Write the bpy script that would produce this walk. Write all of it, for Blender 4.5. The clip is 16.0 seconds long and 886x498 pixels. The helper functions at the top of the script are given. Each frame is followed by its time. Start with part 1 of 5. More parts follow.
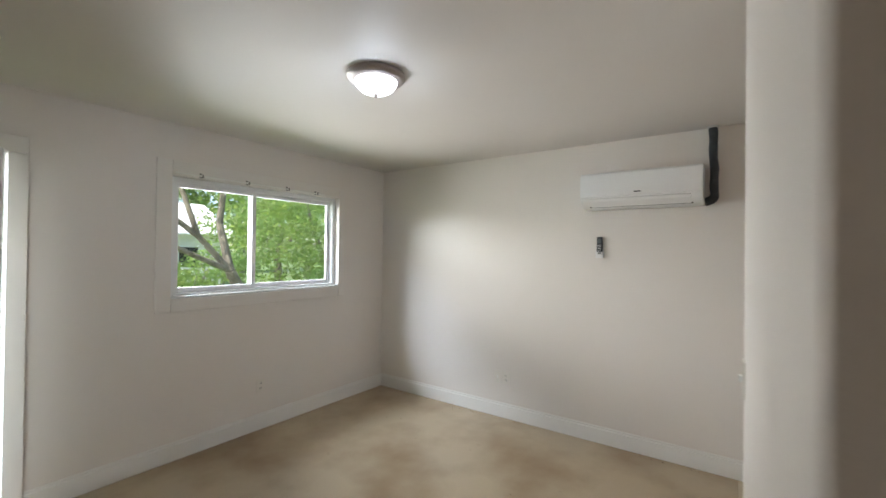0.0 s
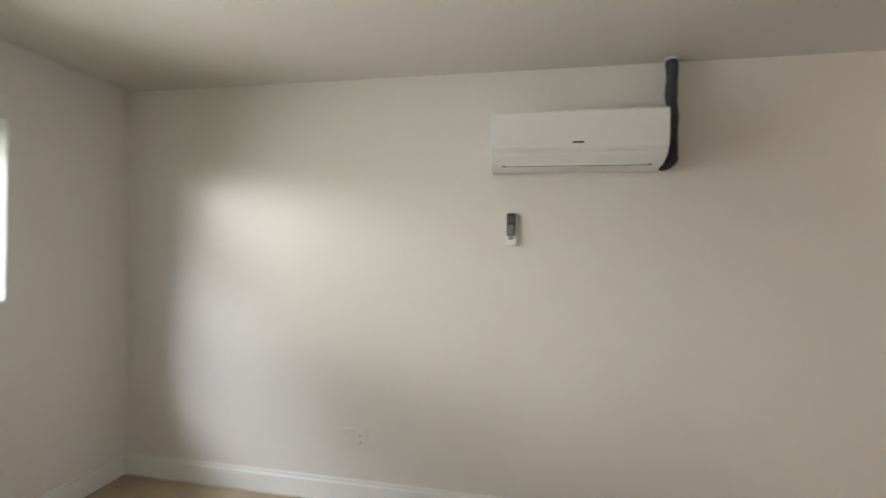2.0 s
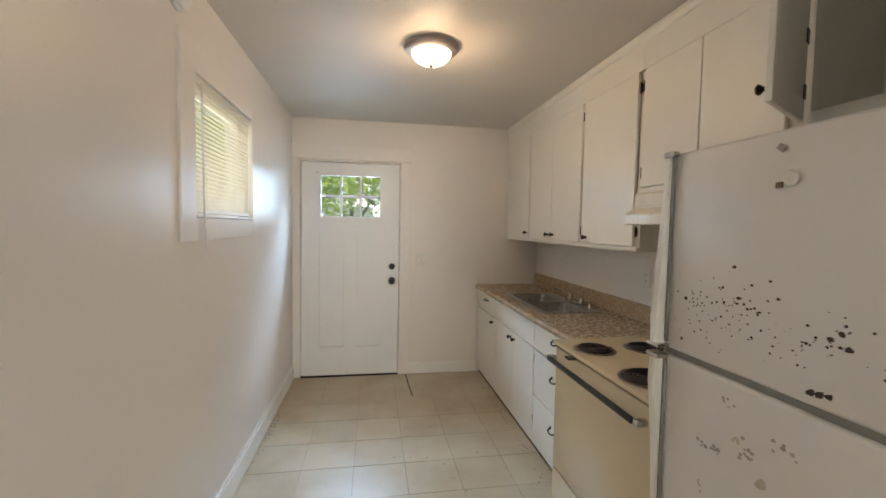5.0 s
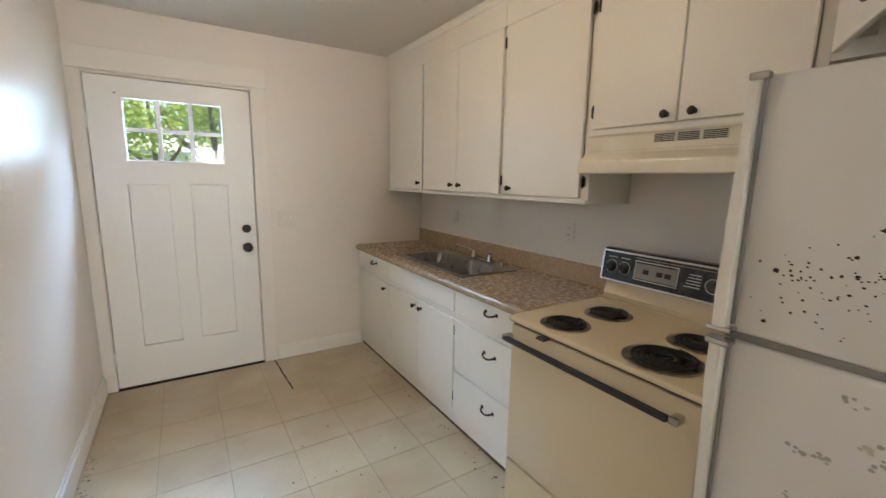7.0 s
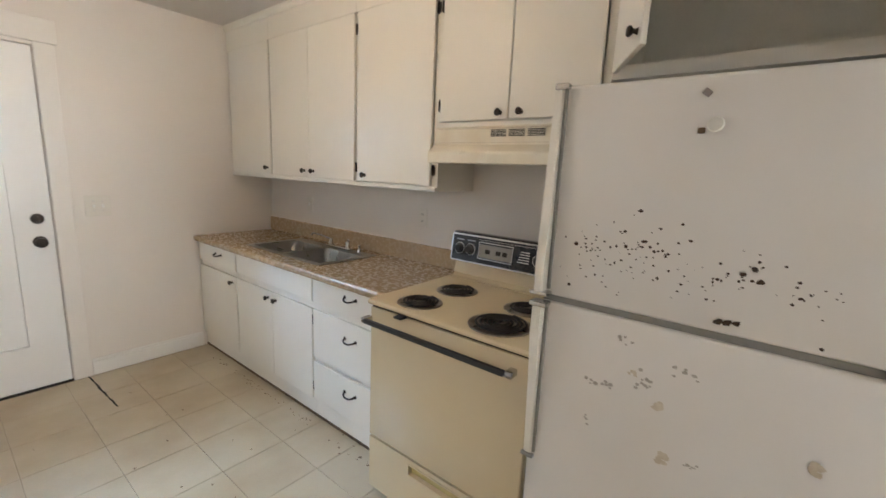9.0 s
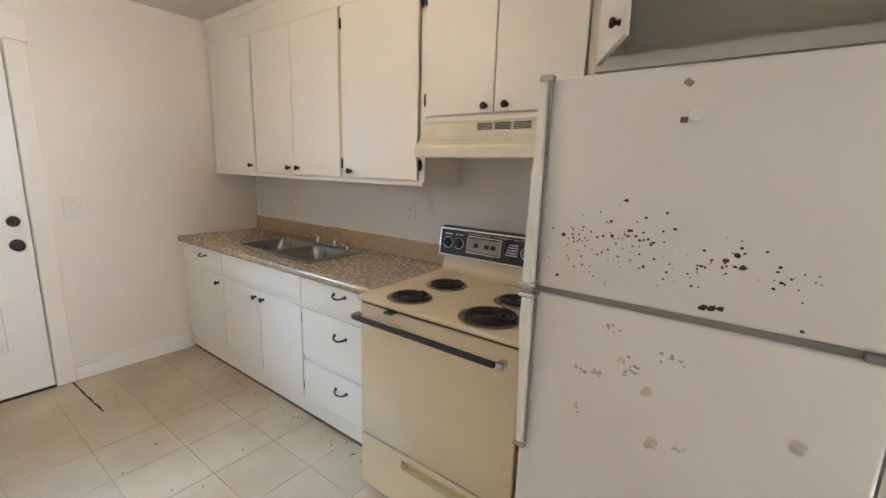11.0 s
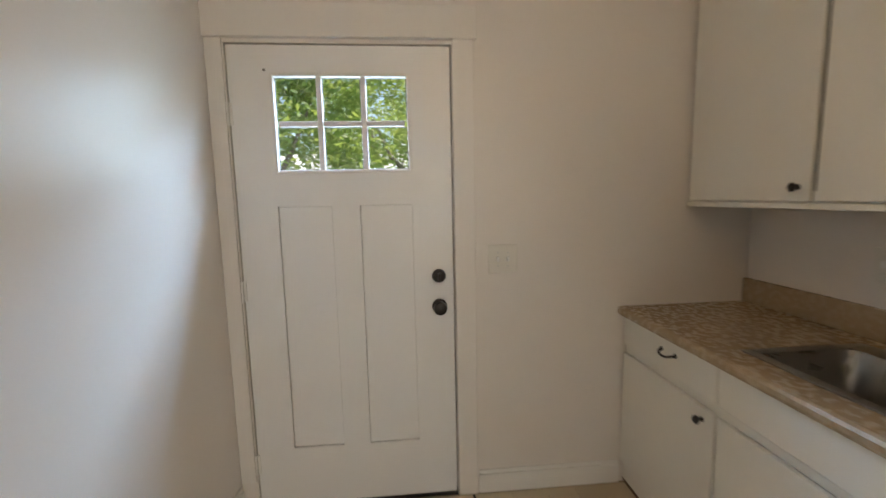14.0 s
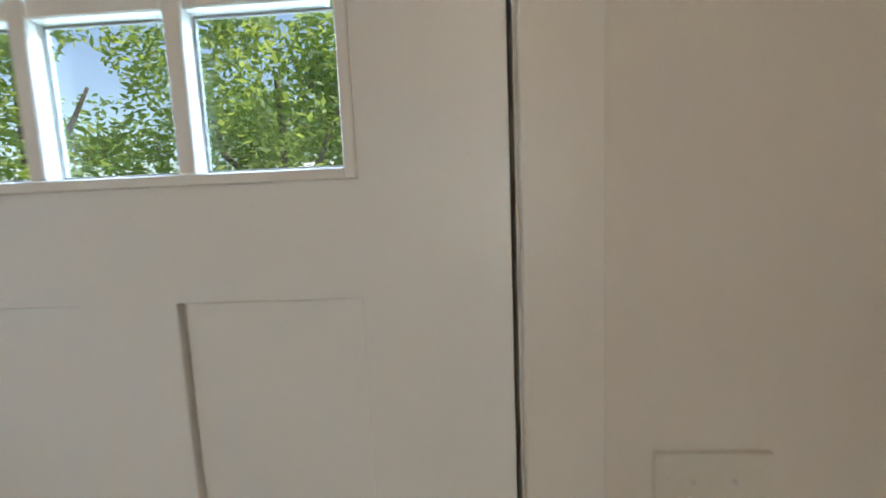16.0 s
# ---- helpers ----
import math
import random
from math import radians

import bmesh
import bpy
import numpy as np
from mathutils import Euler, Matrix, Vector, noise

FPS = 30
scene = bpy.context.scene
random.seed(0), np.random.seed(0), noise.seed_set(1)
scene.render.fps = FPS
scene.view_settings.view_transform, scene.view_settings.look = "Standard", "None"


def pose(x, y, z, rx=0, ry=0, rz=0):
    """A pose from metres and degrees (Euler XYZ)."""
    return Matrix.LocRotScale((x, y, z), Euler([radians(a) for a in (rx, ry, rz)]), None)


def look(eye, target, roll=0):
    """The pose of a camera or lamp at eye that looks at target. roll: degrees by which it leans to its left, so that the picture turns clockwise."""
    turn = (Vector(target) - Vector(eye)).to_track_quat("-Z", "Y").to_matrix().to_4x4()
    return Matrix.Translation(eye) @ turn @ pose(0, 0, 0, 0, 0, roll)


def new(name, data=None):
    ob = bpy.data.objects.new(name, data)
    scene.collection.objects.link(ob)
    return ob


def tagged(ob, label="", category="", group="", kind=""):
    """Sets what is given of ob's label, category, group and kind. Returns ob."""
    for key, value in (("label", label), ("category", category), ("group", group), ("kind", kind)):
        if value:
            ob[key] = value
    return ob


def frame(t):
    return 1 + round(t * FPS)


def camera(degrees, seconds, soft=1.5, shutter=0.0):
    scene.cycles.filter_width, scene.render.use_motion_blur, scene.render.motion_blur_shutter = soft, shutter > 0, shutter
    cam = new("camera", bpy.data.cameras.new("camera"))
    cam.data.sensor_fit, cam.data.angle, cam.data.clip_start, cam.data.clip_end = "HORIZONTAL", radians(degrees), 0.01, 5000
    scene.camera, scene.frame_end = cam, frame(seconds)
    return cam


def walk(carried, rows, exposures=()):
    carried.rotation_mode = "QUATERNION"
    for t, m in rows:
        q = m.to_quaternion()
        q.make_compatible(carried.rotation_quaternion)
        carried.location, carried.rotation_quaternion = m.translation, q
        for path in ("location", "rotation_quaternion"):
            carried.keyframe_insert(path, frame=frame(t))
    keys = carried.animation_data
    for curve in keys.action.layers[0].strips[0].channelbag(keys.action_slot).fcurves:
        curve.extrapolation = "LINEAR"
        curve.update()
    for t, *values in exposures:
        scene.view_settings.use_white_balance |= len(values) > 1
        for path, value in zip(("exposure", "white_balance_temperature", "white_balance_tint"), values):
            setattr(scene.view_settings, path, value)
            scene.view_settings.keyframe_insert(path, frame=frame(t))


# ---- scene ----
cam = camera(94.0, 16.0, shutter=0.4)
PATH = [
    (0, (3.406, -3.832, 1.525), (1.771, -4.983, 1.541), 0.7),
    (0.5, (3.237, -4.138, 1.532), (1.576, -5.25, 1.595), -0.8),
    (1, (2.926, -4.347, 1.53), (1.243, -5.426, 1.593), -0.7),
    (1.5, (2.544, -4.531, 1.478), (0.688, -5.272, 1.403), 1.1),
    (2, (2.176, -4.698, 1.477), (0.206, -5.041, 1.469), 1.0),
    (2.5, (1.787, -4.77, 1.498), (-0.182, -4.434, 1.581), 1.6),
    (2.9, (1.517, -4.743, 1.463), (-0.188, -3.709, 1.612), 1.8),
    (3, (1.485, -4.731, 1.463), (-0.117, -3.544, 1.612), 1.7),
    (3.5, (1.292, -4.553, 1.483), (0.293, -2.827, 1.628), 0.4),
    (4, (1.058, -4.391, 1.471), (0.646, -2.437, 1.587), 1.0),
    (4.5, (0.787, -4.184, 1.472), (0.869, -2.185, 1.478), 1.0),
    (4.7, (0.729, -4.117, 1.456), (0.921, -2.126, 1.411), 1.0),
    (6.8, (0.461, -3.343, 1.44), (1.459, -1.639, 1.121), 1.2),
    (7, (0.458, -3.334, 1.444), (1.508, -1.665, 1.111), 1.0),
    (7.5, (0.449, -3.336, 1.438), (1.649, -1.783, 1.053), 0.5),
    (8, (0.442, -3.363, 1.436), (1.821, -1.968, 1.049), 0.5),
    (8.5, (0.434, -3.382, 1.441), (1.935, -2.105, 1.097), 1.6),
    (9, (0.432, -3.382, 1.438), (1.977, -2.166, 1.072), 2.6),
    (9.2, (0.438, -3.384, 1.431), (2.014, -2.228, 1.009), 2.7),
    (11.5, (0.428, -3.381, 1.43), (1.996, -2.193, 1.071), 1.0),
    (12, (0.457, -3.279, 1.409), (1.749, -1.776, 1.144), 1.3),
    (12.5, (0.578, -3.021, 1.422), (1.326, -1.172, 1.272), 0.1),
    (13, (0.613, -2.659, 1.395), (1.182, -0.747, 1.248), 1.1),
    (13.5, (0.613, -2.235, 1.416), (1.073, -0.298, 1.226), -0.3),
    (14, (0.708, -1.807, 1.404), (0.877, 0.17, 1.158), -1.2),
    (14.5, (0.735, -1.394, 1.388), (0.789, 0.591, 1.151), -0.6),
    (15, (0.801, -1.045, 1.403), (0.777, 0.94, 1.161), -2.1),
    (15.5, (0.902, -0.724, 1.462), (0.703, 1.245, 1.174), -3.6),
    (16, (0.856, -0.462, 1.487), (0.745, 1.522, 1.262), -2.4),
]
EXPOSURES = [(0.0, 1.1, 6350, 12), (0.5, 0.78, 6400, 12), (1.5, 0.98, 6500, 12), (2.5, 1.05, 6750, 12), (3.5, 0.92, 6950, 12), (4.5, 1.0, 6900, 13), (7.0, 1.22, 6750, 13), (9.0, 1.48, 6500, 13),
             (11.5, 1.58, 6450, 13), (12.0, 1.38, 6450, 13), (12.5, 1.25, 6550, 13), (13.5, 0.9, 6900, 14), (14.5, 0.60, 7700, 15), (15.0, 0.55, 8000, 17), (15.5, 0.52, 7300, 13), (16.0, 0.60, 6800, 11)]
walk(cam, [(t, look(eye, target, roll)) for t, eye, target, roll in PATH], EXPOSURES)

# ---------- world, sun, lamps ----------
world = bpy.data.worlds.new("sky")
scene.world = world
world.use_nodes = True
wn = world.node_tree
sky = wn.nodes.new("ShaderNodeTexSky")
sky.sky_type, sky.sun_disc = "NISHITA", False
sky.sun_elevation, sky.sun_rotation = radians(58), radians(75)
wn.nodes["Background"].inputs["Strength"].default_value = 0.15
wn.links.new(sky.outputs[0], wn.nodes["Background"].inputs["Color"])

sun_data = bpy.data.lights.new("sun", "SUN")
sun_data.energy, sun_data.angle, sun_data.color = 5.0, radians(0.6), (1.0, 0.95, 0.86)
sun = new("sun", sun_data)
az = radians(75)
sun.matrix_world = look((0, 0, 0), (-math.sin(az) * math.cos(radians(58)), -math.cos(az) * math.cos(radians(58)), -math.sin(radians(58))))


def area_lamp(name, eye, target, w, h, power, color, spread=180):
    d = bpy.data.lights.new(name, "AREA")
    d.shape, d.size, d.size_y, d.energy, d.color = "RECTANGLE", w, h, power, color
    d.spread = radians(spread)
    ob = new(name, d)
    ob.matrix_world = look(eye, target)
    return ob


def point_lamp(name, at, power, color, r=0.09):
    d = bpy.data.lights.new(name, "POINT")
    d.energy, d.color, d.shadow_soft_size = power, color, r
    ob = new(name, d)
    ob.location = at
    return ob


# daylight: the open sky above the eaves, and the bright yard in the front window's opening
area_lamp("front_window_daylight", (1.345, -7.27, 1.61), (1.15, -3.2, 1.75), 1.4, 0.8, 12.5, (0.96, 0.98, 0.98), 100)
area_lamp("front_yard_sky", (5.2, -12.6, 2.9), (0.8, -6.8, 1.5), 6.5, 1.4, 130, (0.97, 0.98, 0.97), 120)
area_lamp("front_sky", (2.7, -8.6, 3.5), (0.4, -6.8, 1.0), 1.6, 0.7, 80, (0.80, 0.90, 1.0), 130)
area_lamp("back_sky", (0.75, 1.1, 2.9), (0.3, -0.7, 1.0), 4.2, 0.8, 370, (0.42, 0.67, 1.0), 140)
area_lamp("side_window_daylight", (-0.19, -1.72, 1.77), (2.0, -1.72, 1.6), 0.74, 0.5, 1.6, (1.0, 0.98, 0.94), 160)
area_lamp("back_door_daylight", (0.45, 0.10, 1.72), (0.45, -2.0, 1.5), 0.54, 0.38, 3.4, (0.50, 0.73, 1.0), 130)
area_lamp("front_door_daylight", (2.98, -7.33, 1.1), (1.0, -5.4, 1.0), 0.30, 1.8, 6, (0.75, 0.87, 1.0), 90)
point_lamp("kitchen_bulb", (0.965, -1.72, 2.335), 5.6, (1.0, 0.72, 0.44))
point_lamp("living_bulb", (1.885, -5.335, 2.335), 2.2, (0.70, 0.84, 1.0))
# fill lamp added in the unseen hall, with no fixture of its own
point_lamp("hall_fill", (3.45, -2.75, 2.2), 1.2, (1.0, 0.86, 0.74))


# ---------- materials ----------
def material(name, color, rough=0.5, metal=0.0, second=None, scale=4.0, amount=0.5, bump=0.0, bump_scale=200.0,
             grain=0.06, per_object=0.0, stretch=(1, 1, 1), coat=0.0):
    """A painted, stained or worn surface: broad blotches towards a second colour, a fine grain, a fine relief."""
    m = bpy.data.materials.new(name)
    m.use_nodes = True
    nt = m.node_tree
    b = nt.nodes["Principled BSDF"]
    geo = nt.nodes.new("ShaderNodeNewGeometry")
    mp = nt.nodes.new("ShaderNodeMapping")
    mp.inputs["Scale"].default_value = stretch
    nt.links.new(geo.outputs["Position"], mp.inputs["Vector"])
    big = nt.nodes.new("ShaderNodeTexNoise")
    big.inputs["Scale"].default_value, big.inputs["Detail"].default_value = scale, 7.0
    fine = nt.nodes.new("ShaderNodeTexNoise")
    fine.inputs["Scale"].default_value, fine.inputs["Detail"].default_value = bump_scale, 3.0
    for n in (big, fine):
        nt.links.new(mp.outputs[0], n.inputs["Vector"])
    ramp = nt.nodes.new("ShaderNodeValToRGB")
    ramp.color_ramp.elements[0].position, ramp.color_ramp.elements[1].position = 0.42, 0.72
    nt.links.new(big.outputs["Fac"], ramp.inputs[0])
    mul = nt.nodes.new("ShaderNodeMath")
    mul.operation, mul.inputs[1].default_value = "MULTIPLY", amount
    nt.links.new(ramp.outputs[0], mul.inputs[0])
    mix = nt.nodes.new("ShaderNodeMix")
    mix.data_type = "RGBA"
    sec = second or tuple(c * 0.88 for c in color)
    mix.inputs["A"].default_value, mix.inputs["B"].default_value = (*color, 1), (*sec, 1)
    nt.links.new(mul.outputs[0], mix.inputs["Factor"])
    hsv = nt.nodes.new("ShaderNodeHueSaturation")
    rng = nt.nodes.new("ShaderNodeMapRange")
    rng.inputs["To Min"].default_value, rng.inputs["To Max"].default_value = 1 - grain, 1 + grain
    nt.links.new(fine.outputs["Fac"], rng.inputs["Value"])
    value = rng.outputs[0]
    if per_object:
        info = nt.nodes.new("ShaderNodeObjectInfo")
        r2 = nt.nodes.new("ShaderNodeMapRange")
        r2.inputs["To Min"].default_value, r2.inputs["To Max"].default_value = 1 - per_object, 1 + per_object
        nt.links.new(info.outputs["Random"], r2.inputs["Value"])
        mm = nt.nodes.new("ShaderNodeMath")
        mm.operation = "MULTIPLY"
        nt.links.new(value, mm.inputs[0]), nt.links.new(r2.outputs[0], mm.inputs[1])
        value = mm.outputs[0]
    nt.links.new(value, hsv.inputs["Value"])
    nt.links.new(mix.outputs["Result"], hsv.inputs["Color"])
    nt.links.new(hsv.outputs[0], b.inputs["Base Color"])
    b.inputs["Metallic"].default_value, b.inputs["Coat Weight"].default_value = metal, coat
    rr = nt.nodes.new("ShaderNodeMapRange")
    rr.inputs["To Min"].default_value, rr.inputs["To Max"].default_value = max(rough - 0.06, 0.02), min(rough + 0.08, 1)
    nt.links.new(big.outputs["Fac"], rr.inputs["Value"]), nt.links.new(rr.outputs[0], b.inputs["Roughness"])
    if bump:
        bn = nt.nodes.new("ShaderNodeBump")
        bn.inputs["Strength"].default_value, bn.inputs["Distance"].default_value = bump, 0.002
        nt.links.new(fine.outputs["Fac"], bn.inputs["Height"]), nt.links.new(bn.outputs[0], b.inputs["Normal"])
    return m


def glowing(name, color, strength):
    m = bpy.data.materials.new(name)
    m.use_nodes = True
    b = m.node_tree.nodes["Principled BSDF"]
    b.inputs["Base Color"].default_value, b.inputs["Roughness"].default_value = (0.85, 0.84, 0.8, 1), 0.25
    b.inputs["Emission Color"].default_value, b.inputs["Emission Strength"].default_value = (*color, 1), strength
    return m


def leafy(name, color, second, through_color=None, clear=0.5):
    m = material(name, color, 0.5, second=second, scale=1.3, amount=0.9, grain=0.25, bump_scale=9)
    nt = m.node_tree
    b, out = nt.nodes["Principled BSDF"], nt.nodes["Material Output"]
    tr = nt.nodes.new("ShaderNodeBsdfTranslucent")
    tr.inputs["Color"].default_value = (*(through_color or (color[0] * 2.2, color[1] * 2.0, color[2])), 1)
    mx = nt.nodes.new("ShaderNodeMixShader")
    mx.inputs[0].default_value = clear
    nt.links.new(b.outputs[0], mx.inputs[1]), nt.links.new(tr.outputs[0], mx.inputs[2]), nt.links.new(mx.outputs[0], out.inputs[0])
    return m


WALL = material("wall_paint", (0.75, 0.70, 0.645), 0.32, second=(0.725, 0.675, 0.62), scale=1.2, amount=0.5, bump=0.22, bump_scale=260, grain=0.015)
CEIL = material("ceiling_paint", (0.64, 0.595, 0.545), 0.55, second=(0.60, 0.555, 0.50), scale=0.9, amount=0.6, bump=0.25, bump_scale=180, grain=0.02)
TRIM = material("trim_paint", (0.80, 0.78, 0.74), 0.32, second=(0.74, 0.72, 0.68), scale=3, amount=0.4, bump=0.08, bump_scale=160, grain=0.015)
CASING = material("casing_paint", (0.765, 0.725, 0.675), 0.35, second=(0.72, 0.68, 0.63), scale=3, amount=0.4, bump=0.10, bump_scale=170, grain=0.015)
DOORP = material("door_paint", (0.80, 0.79, 0.77), 0.34, second=(0.75, 0.74, 0.72), scale=2.5, amount=0.4, bump=0.06, bump_scale=190, grain=0.012)
CAB = material("cabinet_paint", (0.80, 0.77, 0.70), 0.36, second=(0.75, 0.71, 0.63), scale=2.2, amount=0.5, bump=0.12, bump_scale=140, grain=0.02)
CABIN = material("cabinet_inside", (0.76, 0.74, 0.66), 0.6, second=(0.68, 0.66, 0.58), scale=5, amount=0.6, bump=0.1)
TILE = material("vinyl_tile", (0.55, 0.465, 0.33), 0.32, second=(0.38, 0.28, 0.16), scale=2.2, amount=0.7, bump=0.10, bump_scale=120, grain=0.05, per_object=0.03)
GROUT = material("tile_joint", (0.37, 0.30, 0.20), 0.8, second=(0.18, 0.13, 0.09), scale=8, amount=0.7)
SHEET = material("sheet_vinyl", (0.46, 0.37, 0.25), 0.42, second=(0.24, 0.15, 0.075), scale=1.5, amount=0.85, bump=0.14, bump_scale=90, grain=0.06)
DARK = material("dark_gap", (0.02, 0.017, 0.014), 0.8)
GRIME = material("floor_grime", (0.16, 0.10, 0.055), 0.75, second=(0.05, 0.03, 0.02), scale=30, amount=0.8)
LAMI = material("stone_laminate", (0.38, 0.285, 0.18), 0.26, second=(0.345, 0.256, 0.162), scale=45, amount=0.35, grain=0.07, bump_scale=70, bump=0.03)
STEEL = material("brushed_steel", (0.30, 0.288, 0.272), 0.28, 1.0, second=(0.26, 0.245, 0.225), scale=9, amount=0.6, grain=0.08, bump_scale=300, stretch=(1, 12, 1))
CHROME = material("chrome", (0.55, 0.54, 0.53), 0.12, 1.0, scale=12, amount=0.5)
BRONZE = material("dark_bronze", (0.022, 0.017, 0.014), 0.38, 0.6, second=(0.045, 0.03, 0.02), scale=40, amount=0.5)
ENAMEL = material("cream_enamel", (0.66, 0.55, 0.37), 0.24, second=(0.60, 0.48, 0.30), scale=2.0, amount=0.55, grain=0.015, coat=0.3)
HOODM = material("hood_enamel", (0.77, 0.72, 0.60), 0.28, second=(0.62, 0.52, 0.35), scale=5, amount=0.6, grain=0.02, coat=0.2)
BLACKG = material("black_panel_glass", (0.012, 0.014, 0.018), 0.18, scale=10)
COIL = material("burner_coil", (0.022, 0.02, 0.019), 0.5, 0.3, second=(0.05, 0.04, 0.035), scale=40, amount=0.6)
PAN = material("drip_pan", (0.34, 0.29, 0.23), 0.35, 0.8, second=(0.08, 0.06, 0.045), scale=26, amount=0.8)
FRIDGE = material("fridge_enamel", (0.74, 0.71, 0.68), 0.36, second=(0.66, 0.60, 0.52), scale=1.6, amount=0.5, bump=0.12, bump_scale=420, grain=0.02)
FHANDLE = material("fridge_handle_plastic", (0.78, 0.75, 0.69), 0.34, second=(0.66, 0.60, 0.48), scale=6, amount=0.5)
GASKET = material("gray_gasket", (0.25, 0.24, 0.22), 0.5, second=(0.16, 0.15, 0.13), scale=14, amount=0.6)
RUST = material("rust_chip", (0.045, 0.028, 0.018), 0.85, second=(0.09, 0.05, 0.028), scale=60, amount=0.7)
RESIDUE = material("tape_residue", (0.60, 0.53, 0.43), 0.7, second=(0.50, 0.42, 0.32), scale=50, amount=0.9)
SCUFF = material("grey_scuff", (0.42, 0.39, 0.35), 0.6, second=(0.30, 0.27, 0.23), scale=60, amount=0.8)
GRIP = material("yellowed_grip", (0.55, 0.43, 0.18), 0.5, second=(0.40, 0.28, 0.10), scale=20)
PLASTIC = material("white_plastic", (0.80, 0.79, 0.77), 0.3, second=(0.76, 0.75, 0.73), scale=3, amount=0.3, grain=0.01)
GREYPL = material("grey_plastic", (0.58, 0.57, 0.55), 0.4, scale=6)
IVORY = material("ivory_plastic", (0.74, 0.70, 0.63), 0.35, scale=5)
BLACKPL = material("black_plastic", (0.018, 0.018, 0.020), 0.42, second=(0.03, 0.03, 0.032), scale=20)
SCREEN = material("lcd_screen", (0.12, 0.14, 0.14), 0.2)
FOAM = material("black_foam_wrap", (0.02, 0.023, 0.027), 0.55, second=(0.045, 0.05, 0.055), scale=25, amount=0.7, bump=0.3, bump_scale=60)
VINYLF = material("white_vinyl_frame", (0.80, 0.80, 0.79), 0.35, scale=4, amount=0.4)
SLAT = leafy("blind_slat", (0.70, 0.66, 0.56), (0.72, 0.68, 0.59), (0.70, 0.66, 0.52), 0.22)
LAMPBASE = material("lamp_base_metal", (0.34, 0.29, 0.27), 0.4, 0.4, scale=8)
DOME_W = glowing("warm_dome", (1.0, 0.84, 0.58), 2.2)
DOME_C = glowing("cool_dome", (0.88, 0.94, 1.0), 2.4)
BARK = material("bark", (0.20, 0.165, 0.13), 0.9, second=(0.07, 0.055, 0.04), scale=9, amount=0.8, bump=0.8, bump_scale=40, grain=0.25)
LEAF_A = leafy("leaf_green", (0.12, 0.21, 0.045), (0.075, 0.15, 0.035), (0.46, 0.58, 0.15))
LEAF_B = leafy("leaf_dark", (0.075, 0.15, 0.045), (0.11, 0.19, 0.04), (0.36, 0.52, 0.15))
GRASS = material("grass", (0.10, 0.17, 0.04), 0.9, second=(0.17, 0.16, 0.08), scale=0.7, amount=0.7, grain=0.3, bump_scale=30)
SIDING = material("white_siding", (0.74, 0.72, 0.68), 0.6, scale=1.5)
ROOFM = material("white_metal_roof", (0.72, 0.72, 0.72), 0.5, scale=0.8)
CONCRETE = material("pale_concrete", (0.52, 0.50, 0.46), 0.85, second=(0.42, 0.40, 0.36), scale=1.1, amount=0.6, grain=0.1, bump_scale=40)

GLASS = bpy.data.materials.new("window_glass")
GLASS.use_nodes = True
gn = GLASS.node_tree
gb = gn.nodes["Principled BSDF"]
gt, gg, gm = (gn.nodes.new("ShaderNodeBsdfTransparent"), gn.nodes.new("ShaderNodeBsdfGlossy"), gn.nodes.new("ShaderNodeMixShader"))
gt.inputs["Color"].default_value = (0.96, 0.98, 0.97, 1)
gg.inputs["Roughness"].default_value = 0.03
gm.inputs[0].default_value = 0.035
gn.links.new(gt.outputs[0], gm.inputs[1]), gn.links.new(gg.outputs[0], gm.inputs[2])
gn.links.new(gm.outputs[0], gn.nodes["Material Output"].inputs[0])
gn.nodes.remove(gb)

# ---------- mesh tools ----------
ORIGIN = {}


def thing(name, at, label, category, group="", kind="", turn=0.0):
    """An Empty at a thing's base. With turn, its parts are modelled about that base; else in the room's own metres."""
    ob = new(name)
    ob.empty_display_size = 0.1
    if turn:
        ob.matrix_basis = pose(*at, 0, 0, turn)
    else:
        ob.location = at
        ORIGIN[ob.name] = Vector(at)
    return tagged(ob, label, category, group, kind)


def part(name, bm, mat, parent=None, label="", smooth=False):
    me = bpy.data.meshes.new(name)
    bmesh.ops.recalc_face_normals(bm, faces=bm.faces)
    if smooth:
        for f in bm.faces:
            f.smooth = True
    bm.to_mesh(me)
    bm.free()
    me.materials.append(mat)
    if smooth:
        me.set_sharp_from_angle(angle=radians(40))
    ob = new(name, me)
    if parent:
        ob.parent = parent
        if parent.name in ORIGIN:
            ob.matrix_parent_inverse = Matrix.Translation(-ORIGIN[parent.name])
    if label:
        ob["label"] = label
    return ob


def box(bm, x0, x1, y0, y1, z0, z1, bev=0.0, seg=2):
    r = bmesh.ops.create_cube(bm, size=1.0)
    vs = r["verts"]
    for v in vs:
        v.co = Vector(((x0 + x1) / 2 + v.co.x * (x1 - x0), (y0 + y1) / 2 + v.co.y * (y1 - y0), (z0 + z1) / 2 + v.co.z * (z1 - z0)))
    if bev:
        es = {e for v in vs for e in v.link_edges}
        bmesh.ops.bevel(bm, geom=list(es), offset=bev, segments=seg, affect="EDGES", profile=0.5)
    return bm


def B(*a, **k):
    return box(bmesh.new(), *a, **k)


